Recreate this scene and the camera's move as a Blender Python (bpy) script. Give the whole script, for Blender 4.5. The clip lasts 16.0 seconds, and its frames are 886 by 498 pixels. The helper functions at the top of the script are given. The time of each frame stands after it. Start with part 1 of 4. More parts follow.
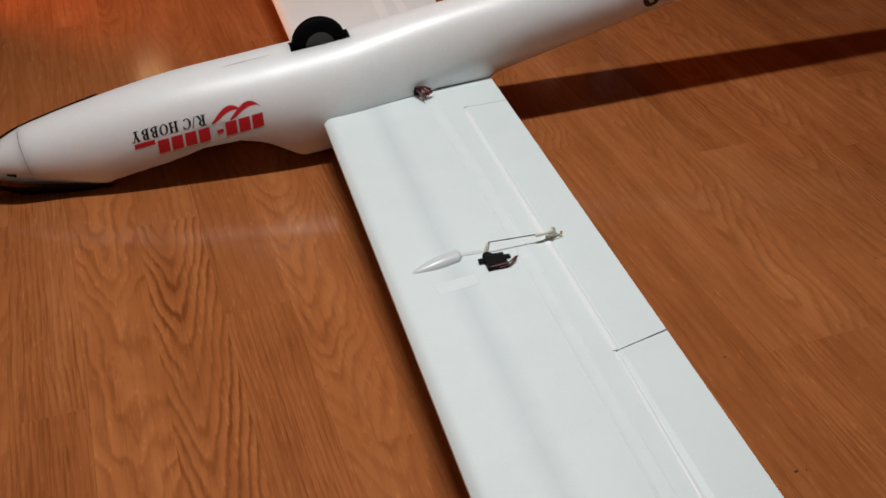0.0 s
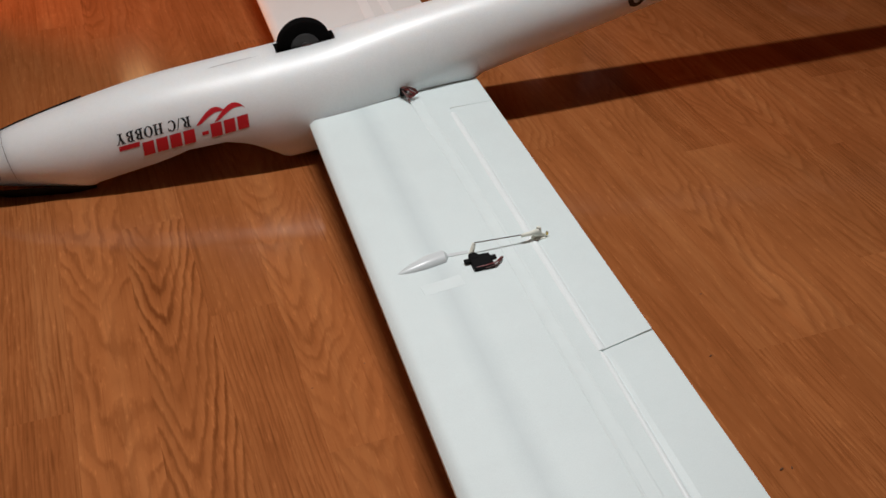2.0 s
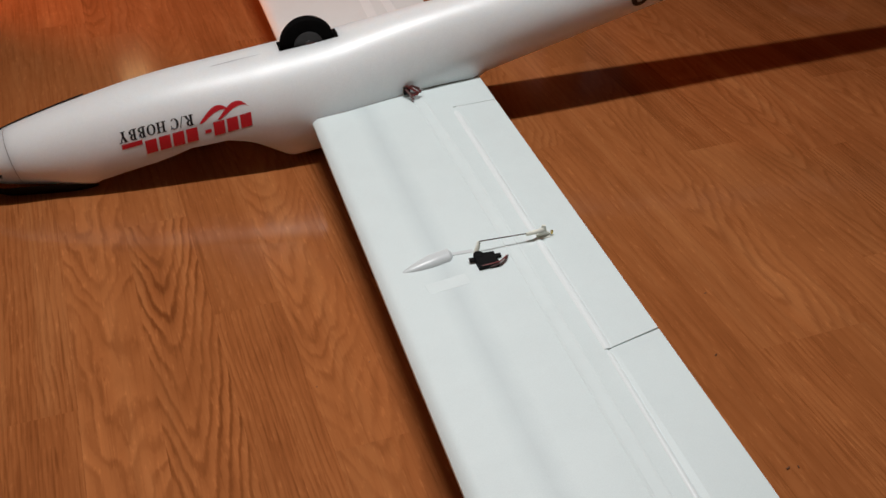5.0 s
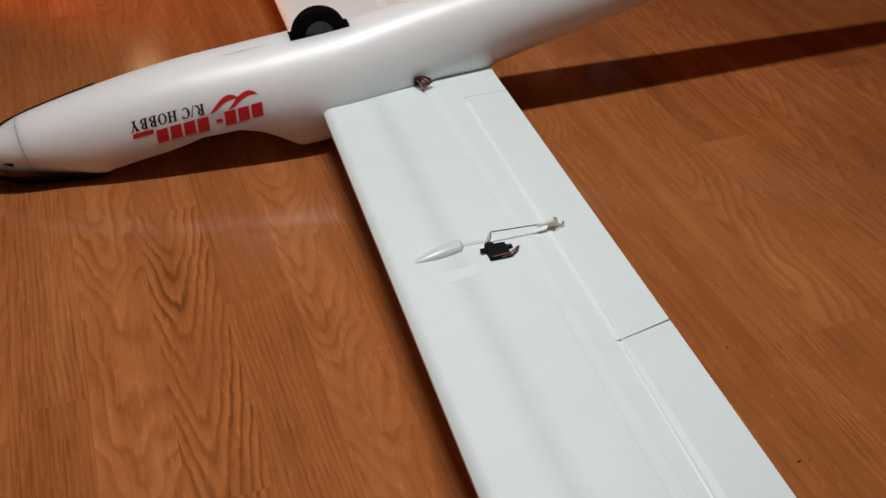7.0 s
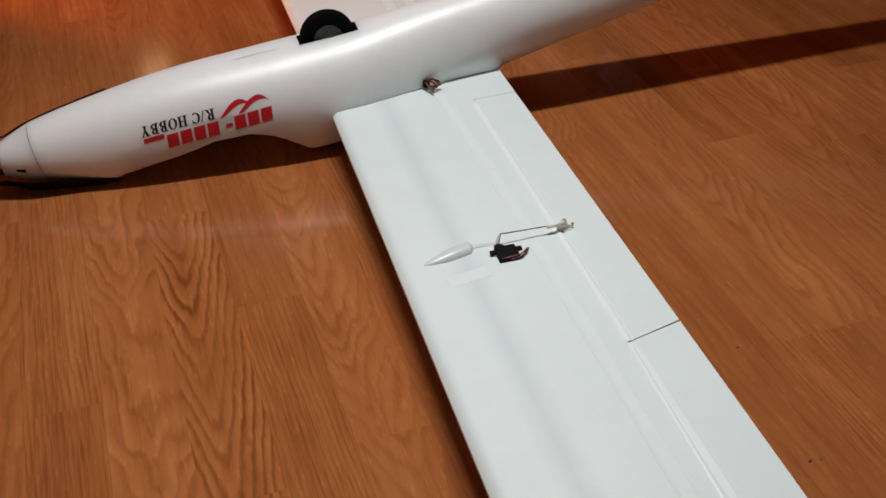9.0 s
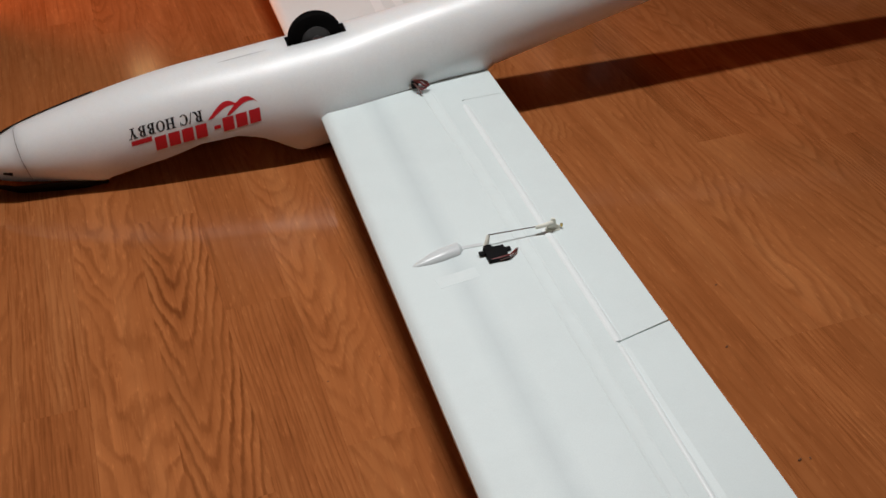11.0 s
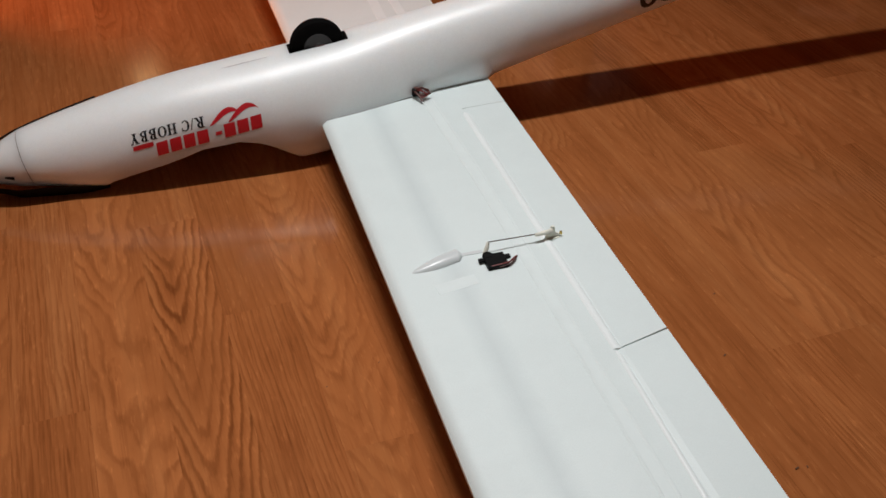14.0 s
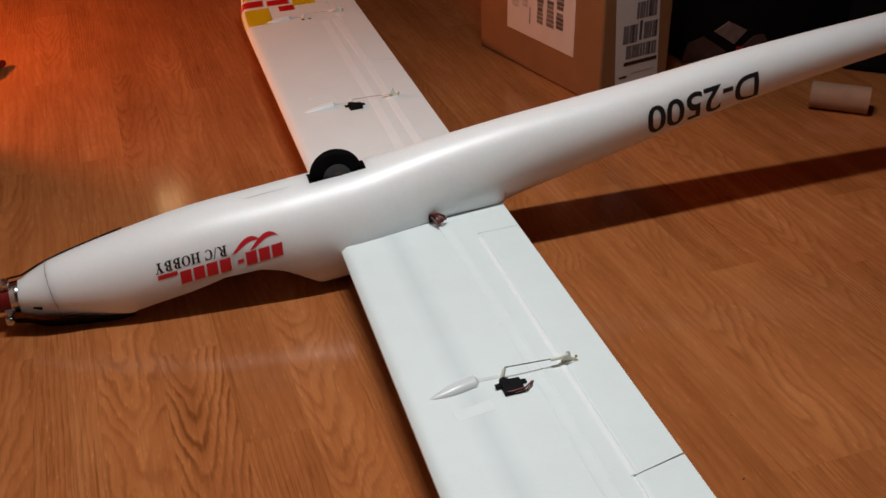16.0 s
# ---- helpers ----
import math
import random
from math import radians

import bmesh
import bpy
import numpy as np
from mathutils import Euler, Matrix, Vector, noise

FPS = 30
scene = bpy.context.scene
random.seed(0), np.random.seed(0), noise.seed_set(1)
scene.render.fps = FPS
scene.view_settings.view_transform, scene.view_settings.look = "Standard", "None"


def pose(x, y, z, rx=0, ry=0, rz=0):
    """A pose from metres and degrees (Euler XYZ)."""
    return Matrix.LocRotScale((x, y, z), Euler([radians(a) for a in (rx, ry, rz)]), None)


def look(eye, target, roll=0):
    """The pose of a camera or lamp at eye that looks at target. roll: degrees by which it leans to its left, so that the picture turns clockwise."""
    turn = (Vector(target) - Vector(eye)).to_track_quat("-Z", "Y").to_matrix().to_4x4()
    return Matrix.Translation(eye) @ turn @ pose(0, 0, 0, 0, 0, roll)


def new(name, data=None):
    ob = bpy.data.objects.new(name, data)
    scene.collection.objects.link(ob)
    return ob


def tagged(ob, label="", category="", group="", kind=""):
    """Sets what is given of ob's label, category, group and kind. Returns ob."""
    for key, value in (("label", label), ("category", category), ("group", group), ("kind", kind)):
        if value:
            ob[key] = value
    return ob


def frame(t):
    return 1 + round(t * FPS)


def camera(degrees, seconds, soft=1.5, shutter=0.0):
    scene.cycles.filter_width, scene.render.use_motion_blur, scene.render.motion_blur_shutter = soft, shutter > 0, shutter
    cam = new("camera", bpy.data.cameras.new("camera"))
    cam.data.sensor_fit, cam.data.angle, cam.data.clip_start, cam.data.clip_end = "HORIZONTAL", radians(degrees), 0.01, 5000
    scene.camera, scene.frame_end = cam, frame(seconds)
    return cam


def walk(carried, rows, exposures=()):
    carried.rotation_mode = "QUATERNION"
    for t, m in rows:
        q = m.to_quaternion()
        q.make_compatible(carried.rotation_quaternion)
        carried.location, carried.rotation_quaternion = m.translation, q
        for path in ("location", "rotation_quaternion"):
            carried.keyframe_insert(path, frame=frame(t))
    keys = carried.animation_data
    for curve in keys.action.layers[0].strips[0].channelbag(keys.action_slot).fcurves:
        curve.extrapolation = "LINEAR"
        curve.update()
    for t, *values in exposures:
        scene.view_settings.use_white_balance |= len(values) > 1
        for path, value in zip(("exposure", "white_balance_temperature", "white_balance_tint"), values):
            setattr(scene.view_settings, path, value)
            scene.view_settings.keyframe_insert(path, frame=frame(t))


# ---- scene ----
cam = camera(47.0, 16.0, 1.6)
PATH = [
    (0, (0.0044, 0.0039, 0.6386), (0.5289, 1.5095, -0.5761), 0.30),
    (0.5, (0.0026, 0.0042, 0.6406), (0.5303, 1.5086, -0.5742), 0.60),
    (1, (0.0061, 0.0051, 0.6400), (0.5349, 1.5086, -0.5754), 0.32),
    (1.5, (0.0075, 0.0041, 0.6416), (0.5525, 1.5095, -0.5643), 0.31),
    (2, (0.0073, 0.0034, 0.6384), (0.5525, 1.5025, -0.5751), 0.45),
    (2.5, (0.0037, 0.0086, 0.6393), (0.5238, 1.4967, -0.5986), 0.16),
    (3, (0.0037, 0.0061, 0.6383), (0.5159, 1.5099, -0.5839), -0.24),
    (3.5, (0.0043, 0.0085, 0.6396), (0.5034, 1.5071, -0.5943), -0.62),
    (4, (0.0102, 0.0080, 0.6436), (0.5154, 1.4996, -0.5963), 0.01),
    (4.2, (0.0071, 0.0071, 0.6389), (0.5575, 1.4963, -0.5845), 0.60),
    (6.3, (-0.0027, 0.0065, 0.6335), (0.5470, 1.5093, -0.5735), 0.94),
    (6.5, (-0.0027, 0.0065, 0.6335), (0.5433, 1.5041, -0.5816), 0.94),
    (7, (-0.0036, 0.0070, 0.6323), (0.5334, 1.5019, -0.5901), 0.73),
    (7.5, (-0.0055, 0.0088, 0.6374), (0.5370, 1.5039, -0.5824), 0.94),
    (8, (-0.0041, 0.0063, 0.6343), (0.5332, 1.5087, -0.5787), 0.53),
    (8.5, (0.0014, 0.0038, 0.6385), (0.5485, 1.5102, -0.5653), 0.23),
    (9, (-0.0033, 0.0062, 0.6369), (0.5140, 1.5066, -0.5872), -0.19),
    (9.2, (-0.0033, 0.0062, 0.6369), (0.5222, 1.5077, -0.5824), -0.19),
    (11.3, (0.0002, 0.0067, 0.6357), (0.5322, 1.5017, -0.5888), -0.17),
    (11.5, (0.0002, 0.0067, 0.6357), (0.5214, 1.5010, -0.5944), -0.17),
    (12, (0.0022, 0.0059, 0.6340), (0.5226, 1.5013, -0.5950), -0.12),
    (12.5, (-0.0007, 0.0071, 0.6386), (0.5123, 1.5054, -0.5899), -0.12),
    (13, (-0.0009, 0.0070, 0.6350), (0.5144, 1.5077, -0.5896), -0.02),
    (13.5, (-0.0057, 0.0084, 0.6346), (0.5182, 1.5016, -0.5955), 0.24),
    (14, (-0.0019, 0.0025, 0.6355), (0.5357, 1.5097, -0.5714), 0.29),
    (14.5, (0.0027, 0.0065, 0.6382), (0.5261, 1.5081, -0.5820), -0.17),
    (15, (0.0009, 0.0050, 0.6439), (0.5406, 1.5471, -0.5171), -0.30),
    (15.5, (-0.0039, 0.0001, 0.6594), (0.5294, 1.6036, -0.4185), -1.20),
    (16, (-0.0007, -0.0051, 0.6621), (0.5398, 1.6260, -0.3699), -1.23),
]
walk(cam, [(t, look(eye, target, roll)) for t, eye, target, roll in PATH])

# ---- light ----
world = bpy.data.worlds.new("room_world")
scene.world = world
world.use_nodes = True
world.node_tree.nodes["Background"].inputs[0].default_value = (0.9, 0.8, 0.7, 1)
world.node_tree.nodes["Background"].inputs[1].default_value = 0.004
scene.view_settings.exposure = 0.0


def lamp(name, place, watts, colour, size):
    data = bpy.data.lights.new(name, "POINT")
    data.energy, data.color, data.shadow_soft_size = watts, colour, size
    ob = new(name, data)
    ob.location = place
    return ob


tube_data = bpy.data.lights.new("hanging_tube_light", "AREA")
tube_data.shape, tube_data.size, tube_data.size_y = "RECTANGLE", 0.52, 0.07
tube_data.energy, tube_data.color, tube_data.spread = 9.8, (0.99, 0.985, 0.985), radians(146)
new("hanging_tube_light", tube_data).matrix_world = pose(0.275, 0.912, 1.38, -18, 6)
far_data = bpy.data.lights.new("far_tube_light", "AREA")
far_data.shape, far_data.size, far_data.size_y = "RECTANGLE", 0.42, 0.05
far_data.energy, far_data.color = 0.62, (1.0, 0.80, 0.58)
new("far_tube_light", far_data).matrix_world = look((0.56, 3.6, 1.90), (0.2, 0.9, 0.0))
lamp("orange_side_lamp", (-0.70, 2.02, 0.38), 35, (1.0, 0.29, 0.095), 0.05)
lamp("warm_table_bulb", (0.095, 3.25, 1.02), 0.7, (1.0, 0.62, 0.28), 0.05)


# ---- materials ----
class Mat:
    """A small node builder round one Principled BSDF."""

    def __init__(self, name, colour=(0.8, 0.8, 0.8), rough=0.5, metal=0.0, spec=0.5):
        self.m = bpy.data.materials.new(name)
        self.m.use_nodes = True
        self.t = self.m.node_tree
        self.b = self.t.nodes["Principled BSDF"]
        self.b.inputs["Base Color"].default_value = (*colour, 1)
        self.b.inputs["Roughness"].default_value = rough
        self.b.inputs["Metallic"].default_value = metal
        self.b.inputs["Specular IOR Level"].default_value = spec

    def node(self, kind, **values):
        n = self.t.nodes.new(kind)
        for key, v in values.items():
            if key == "operation":
                n.operation = v
            elif key == "noise_dimensions":
                n.noise_dimensions = v
            else:
                n.inputs[key.replace("_", " ")].default_value = v
        return n

    def link(self, a, b):
        self.t.links.new(a, b)

    def coords(self, scale=(1, 1, 1)):
        tc = self.node("ShaderNodeTexCoord")
        mp = self.node("ShaderNodeMapping")
        mp.inputs["Scale"].default_value = scale
        self.link(tc.outputs["Object"], mp.inputs["Vector"])
        return mp.outputs["Vector"]

    def ramp(self, source, *stops):
        r = self.node("ShaderNodeValToRGB")
        e = r.color_ramp.elements
        while len(e) < len(stops):
            e.new(0.5)
        for k, (p, c) in zip(e, stops):
            k.position, k.color = p, (*c, 1)
        self.link(source, r.inputs["Fac"])
        return r.outputs["Color"]

    def mix(self, fac, a, b, blend="MIX"):
        n = self.t.nodes.new("ShaderNodeMix")
        n.data_type, n.blend_type = "RGBA", blend
        for src, idx in ((fac, 0), (a, 6), (b, 7)):
            if isinstance(src, (int, float)):
                n.inputs[idx].default_value = src
            elif isinstance(src, tuple):
                n.inputs[idx].default_value = (*src, 1)
            else:
                self.link(src, n.inputs[idx])
        return n.outputs[2]

    def bump(self, source, strength, distance=0.001):
        n = self.node("ShaderNodeBump", Strength=strength, Distance=distance)
        self.link(source, n.inputs["Height"])
        self.link(n.outputs["Normal"], self.b.inputs["Normal"])


def speckled(name, colour, rough, amount=0.06, scale=60, fine=900, bump=0.15, metal=0.0, spec=0.5, distance=0.0004):
    """Plain paint, foam or plastic with stains at a large and grain at a small scale."""
    m = Mat(name, colour, rough, metal, spec)
    v = m.coords()
    big = m.node("ShaderNodeTexNoise", Scale=scale, Detail=4.0, Roughness=0.6)
    small = m.node("ShaderNodeTexNoise", Scale=fine, Detail=2.0)
    m.link(v, big.inputs["Vector"])
    m.link(v, small.inputs["Vector"])
    dark = tuple(c * (1 - amount) for c in colour)
    light = tuple(min(1, c * (1 + amount)) for c in colour)
    m.link(m.ramp(big.outputs["Fac"], (0.3, dark), (0.7, light)), m.b.inputs["Base Color"])
    m.bump(small.outputs["Fac"], bump, distance)
    return m.m


def foam(name, colour, rough, cell, strength, metal=0.0, grey_band=None, coat=0.0, depth=0.0, sparkle=0.025):
    """Moulded bead foam: faint rounded cells and soft smudges, and a soft grey band along the wing where a chord place
    is given.
    """
    m = Mat(name, colour, rough, metal)
    m.b.inputs["Coat Weight"].default_value = coat
    m.b.inputs["Coat Roughness"].default_value = 0.30
    m.b.inputs["Subsurface Weight"].default_value = depth
    m.b.inputs["Subsurface Radius"].default_value = (0.030, 0.026, 0.024)
    m.b.inputs["Subsurface Scale"].default_value = 1.0
    v = m.coords()
    cells = m.node("ShaderNodeTexVoronoi", Scale=cell)
    smudge = m.node("ShaderNodeTexNoise", Scale=9.0, Detail=5.0, Roughness=0.65)
    m.link(v, cells.inputs["Vector"])
    m.link(v, smudge.inputs["Vector"])
    paint = m.ramp(smudge.outputs["Fac"], (0.25, tuple(c * 0.94 for c in colour)), (0.6, colour))
    fleck = m.node("ShaderNodeTexNoise", Scale=1100.0, Detail=2.0, Roughness=0.7)
    m.link(v, fleck.inputs["Vector"])
    paint = m.mix(1.0, paint, m.ramp(fleck.outputs["Fac"], (0.32, (1 - sparkle,) * 3), (0.68, (1 + sparkle,) * 3)), "MULTIPLY")
    if grey_band:
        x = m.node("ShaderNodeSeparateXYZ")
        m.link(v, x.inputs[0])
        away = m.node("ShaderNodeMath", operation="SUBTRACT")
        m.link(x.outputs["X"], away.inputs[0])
        away.inputs[1].default_value = grey_band
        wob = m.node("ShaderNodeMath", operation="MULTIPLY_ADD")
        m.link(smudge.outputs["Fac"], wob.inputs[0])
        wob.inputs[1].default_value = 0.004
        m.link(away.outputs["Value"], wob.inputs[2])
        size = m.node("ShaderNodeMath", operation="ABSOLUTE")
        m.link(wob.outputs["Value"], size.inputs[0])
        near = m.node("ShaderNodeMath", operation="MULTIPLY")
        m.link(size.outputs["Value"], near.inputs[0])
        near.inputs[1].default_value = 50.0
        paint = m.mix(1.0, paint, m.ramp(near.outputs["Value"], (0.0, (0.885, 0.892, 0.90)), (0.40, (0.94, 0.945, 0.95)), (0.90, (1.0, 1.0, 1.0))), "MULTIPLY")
    m.link(paint, m.b.inputs["Base Color"])
    r = m.ramp(smudge.outputs["Fac"], (0.3, (rough + 0.08,) * 3), (0.7, (rough - 0.05,) * 3))
    m.link(r, m.b.inputs["Roughness"])
    m.bump(cells.outputs["Distance"], strength, 0.0003)
    return m.m


def oak(name, style="plain", island=False, middle=0.0, pitch=22.0, bend=4600.0, swirls=3.0, depth=0.5):
    """Oak-pattern laminate. style: "arch" for nested arches round a middle line, "ticks" for short dark straight pores, "plain" for quiet straight grain."""
    m = Mat(name, (0.33, 0.14, 0.055), 0.36, 0.0, 0.36)

    def sums(op, one, two, three=None):
        n = m.node("ShaderNodeMath", operation=op)
        for k, v in enumerate((one, two, three)):
            if isinstance(v, (int, float)):
                n.inputs[k].default_value = v
            elif v is not None:
                m.link(v, n.inputs[k])
        return n.outputs["Value"]

    def noise(source, scale, detail, rough):
        mp = m.node("ShaderNodeMapping")
        mp.inputs["Scale"].default_value = scale
        m.link(source, mp.inputs["Vector"])
        n = m.node("ShaderNodeTexNoise", Scale=1.0, Detail=detail, Roughness=rough)
        m.link(mp.outputs["Vector"], n.inputs["Vector"])
        return n.outputs["Fac"]

    def luck(seed):
        n = m.node("ShaderNodeTexWhiteNoise", noise_dimensions="1D")
        m.link(sums("ADD", who, seed), n.inputs["W"])
        return n.outputs["Value"]

    tc = m.node("ShaderNodeTexCoord")
    if island:
        who = m.node("ShaderNodeNewGeometry").outputs["Random Per Island"]
    else:
        who = m.node("ShaderNodeObjectInfo").outputs["Random"]
    far = m.node("ShaderNodeVectorMath", operation="SCALE")
    m.link(who, far.inputs["Scale"])
    far.inputs[0].default_value = (37.0, 61.0, 17.0)
    add = m.node("ShaderNodeVectorMath", operation="ADD")
    m.link(tc.outputs["Object"], add.inputs[0])
    m.link(far.outputs["Vector"], add.inputs[1])
    here = add.outputs["Vector"]
    xyz = m.node("ShaderNodeSeparateXYZ")
    m.link(tc.outputs["Object"], xyz.inputs[0])
    x, y = xyz.outputs["X"], xyz.outputs["Y"]
    swirl = noise(here, (17.0, 6.0, 1.0), 2.0, 0.5)
    jitter = noise(here, (210.0, 46.0, 1.0), 3.0, 0.65)
    # quiet ground: wide soft bands, fine fibres and blotches
    band = noise(here, (46.0, 2.2, 1.0), 3.0, 0.6)
    paint = m.ramp(band, (0.25, (0.345, 0.111, 0.033)), (0.5, (0.400, 0.1345, 0.042)), (0.75, (0.455, 0.168, 0.057)))
    blotch = noise(here, (11.0, 5.0, 1.0), 4.0, 0.62)
    paint = m.mix(1.0, paint, m.ramp(blotch, (0.30, (0.85, 0.82, 0.79)), (0.68, (1.09, 1.10, 1.10))), "MULTIPLY")
    fibre = noise(here, (430.0, 10.0, 1.0), 3.0, 0.65)
    pore = m.ramp(fibre, (0.28, (0.70, 0.66, 0.63)), (0.46, (1.0, 1.0, 1.0)), (0.64, (1.0, 1.0, 1.0)), (0.80, (1.20, 1.23, 1.25)))
    paint = m.mix(0.75 if style == "plain" else 0.6, paint, pore, "MULTIPLY")
    # growth rings: arches, or lines that wander along the strip
    if style == "arch":
        off = sums("SUBTRACT", x, middle) if middle is not None else sums("ADD", x, sums("MULTIPLY_ADD", luck(0.37), 0.05, -0.025))
        off = sums("MULTIPLY_ADD", noise(here, (7.0, 9.0, 1.0), 2.0, 0.5), 0.016, sums("ADD", off, -0.008))
        ring = sums("MULTIPLY_ADD", y, pitch, sums("MULTIPLY", sums("DIVIDE", sums("MULTIPLY", off, off), sums("ADD", sums("ABSOLUTE", off, 0.0), 0.010)), -bend * 0.04))
        ring = sums("MULTIPLY_ADD", swirl, swirls, ring)
    else:
        ring = sums("MULTIPLY_ADD", x, 95.0 if style == "plain" else 190.0, sums("MULTIPLY_ADD", y, 4.0, sums("MULTIPLY", swirl, 3.0)))
    ring = sums("FRACT", sums("MULTIPLY_ADD", jitter, 0.62, ring), 0.0)
    rings = m.ramp(ring, (0.0, (0.90, 0.88, 0.86)), (0.10, (1.24, 1.27, 1.30)), (0.38, (1.12, 1.13, 1.14)), (0.62, (0.96, 0.95, 0.94)), (0.76, (0.62, 0.56, 0.51)), (0.90, (0.60, 0.54, 0.49)), (1.0, (0.90, 0.88, 0.86)))
    fade = m.ramp(noise(here, (24.0, 8.0, 1.0), 3.0, 0.55), (0.34, (0.25,) * 3), (0.62, (1.0,) * 3))
    paint = m.mix(sums("MULTIPLY", fade, depth), paint, rings, "MULTIPLY")
    if style == "ticks":
        tick = noise(here, (560.0, 18.0, 1.0), 2.0, 0.5)
        paint = m.mix(0.8, paint, m.ramp(tick, (0.34, (0.74, 0.69, 0.65)), (0.48, (1.0, 1.0, 1.0))), "MULTIPLY")
    # short pale rays
    ray = noise(here, (330.0, 62.0, 1.0), 2.0, 0.5)
    paint = m.mix(0.55, paint, m.ramp(ray, (0.60, (1.0, 1.0, 1.0)), (0.74, (1.40, 1.48, 1.56))), "MULTIPLY")
    tone = m.ramp(luck(3.3), (0.0, (0.90, 0.87, 0.84)), (0.5, (0.98, 0.97, 0.96)), (1.0, (1.06, 1.06, 1.06)))
    m.link(m.mix(1.0, paint, tone, "MULTIPLY"), m.b.inputs["Base Color"])
    m.link(m.ramp(band, (0.3, (0.17,) * 3), (0.7, (0.10,) * 3)), m.b.inputs["Roughness"])
    m.bump(pore, 0.10, 0.0002)
    return m.m


OAK = oak("oak_laminate", "plain", depth=0.22)
OAK_TICKS = oak("oak_laminate_pored", "ticks", depth=0.40)
OAK_ARCH = oak("oak_laminate_arched", "arch", False, -0.0085, 21.0, 3000.0, 1.4, 1.0)
OAK_SOFT = oak("oak_laminate_soft_arches", "arch", False, 0.002, 13.0, 1700.0, 7.0, 0.52)
OAK_SWIRL = oak("oak_laminate_swirled", "arch", False, -0.014, 24.0, 2600.0, 5.5, 0.40)
OAK_FAINT = oak("oak_laminate_faint_arches", "arch", False, None, 15.0, 2400.0, 4.5, 0.40)
OAK_REST = oak("oak_laminate_far", "plain", True, depth=0.22)
GROUT = speckled("board_core", (0.14, 0.058, 0.022), 0.8)
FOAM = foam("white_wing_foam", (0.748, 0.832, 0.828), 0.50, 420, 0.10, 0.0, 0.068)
SILVER = foam("pearl_white_hull", (0.862, 0.880, 0.877), 0.41, 900, 0.22, 0.05, None, 0.20, 0.50, 0.06)
FOAM_PLAIN = foam("plain_wing_foam", (0.785, 0.835, 0.832), 0.50, 420, 0.10)
# Whiter copy for far tape and fairings: their sheen put into the colour.
SHEEN_WHITE = speckled("sheen_white", (0.88, 0.92, 0.92), 0.30, 0.02, 40, 300, 0.05)
# Whiter than the wing foam: the hinge ridge's highlight is put into the colour.
BEAD = speckled("highlight_bead", (0.86, 0.92, 0.92), 0.30, 0.02, 40, 300, 0.05)
TAPE = speckled("clear_tape", (0.782, 0.864, 0.861), 0.32, 0.02, 40, 300, 0.05)
FAIRING = speckled("milky_plastic", (0.66, 0.70, 0.705), 0.28, 0.03, 50, 600, 0.05)
BLACK = speckled("black_plastic", (0.004, 0.004, 0.0045), 0.6, 0.2, 90, 900, 0.1, 0.0, 0.12)
RUBBER = speckled("black_rubber", (0.0035, 0.0033, 0.0033), 0.85, 0.3, 60, 700, 0.3, 0.0, 0.05)
HUB = speckled("grey_hub_plastic", (0.028, 0.026, 0.027), 0.4, 0.2, 80, 600, 0.1)
WELL = speckled("dark_well", (0.010, 0.009, 0.009), 0.8)
INK = speckled("black_ink", (0.010, 0.010, 0.011), 0.4, 0.1)
RED_INK = speckled("red_ink", (0.52, 0.014, 0.022), 0.38, 0.08)
YELLOW_INK = speckled("yellow_film", (1.0, 0.78, 0.01), 0.3, 0.05)
RED_FILM = speckled("red_film", (0.85, 0.012, 0.014), 0.3, 0.06)
RED_METAL = speckled("red_spinner_paint", (0.16, 0.005, 0.006), 0.25, 0.1)
CHROME = speckled("steel", (0.62, 0.61, 0.60), 0.18, 0.08, 200, 900, 0.05, 1.0)
WIRE_RED = speckled("red_wire", (0.17, 0.016, 0.014), 0.45, 0.15)
WIRE_BROWN = speckled("brown_wire", (0.075, 0.020, 0.015), 0.5, 0.15)
NYLON = speckled("milky_nylon", (0.84, 0.84, 0.74), 0.35, 0.05)
BRASS = speckled("brass", (0.55, 0.40, 0.12), 0.3, 0.1, 200, 900, 0.05, 1.0)
ROOT_LINE = speckled("grey_joint", (0.42, 0.42, 0.425), 0.7)
SEAM = speckled("seam_line", (0.16, 0.09, 0.07), 0.7)
CARD = speckled("brown_cardboard", (0.195, 0.090, 0.032), 0.78, 0.10, 12, 350, 0.25)
PAPER = speckled("label_paper", (0.50, 0.475, 0.46), 0.55, 0.05, 25, 500, 0.08)
PRINT = speckled("label_print", (0.12, 0.11, 0.115), 0.6, 0.35, 160, 700, 0.05)
PRINT_DARK = speckled("dark_label_print", (0.055, 0.05, 0.055), 0.6, 0.35, 160, 700, 0.05)
PRINT_PALE = speckled("pale_label_print", (0.36, 0.335, 0.33), 0.6, 0.2, 160, 700, 0.05)
TUBE = speckled("grey_brown_board", (0.31, 0.175, 0.110), 0.8, 0.10, 40, 500, 0.25)
PATCH = speckled("pale_cloth", (0.20, 0.125, 0.105), 0.85, 0.2, 60, 700, 0.3)
PATCH_BROWN = speckled("brown_cloth", (0.075, 0.030, 0.022), 0.85, 0.25, 60, 700, 0.3)
DARK = speckled("black_cloth", (0.0060, 0.0046, 0.0044), 0.9, 0.35, 15, 800, 0.4, 0.0, 0.1)
WALL = speckled("beige_wall_paint", (0.42, 0.30, 0.24), 0.8, 0.05, 3, 300, 0.1)
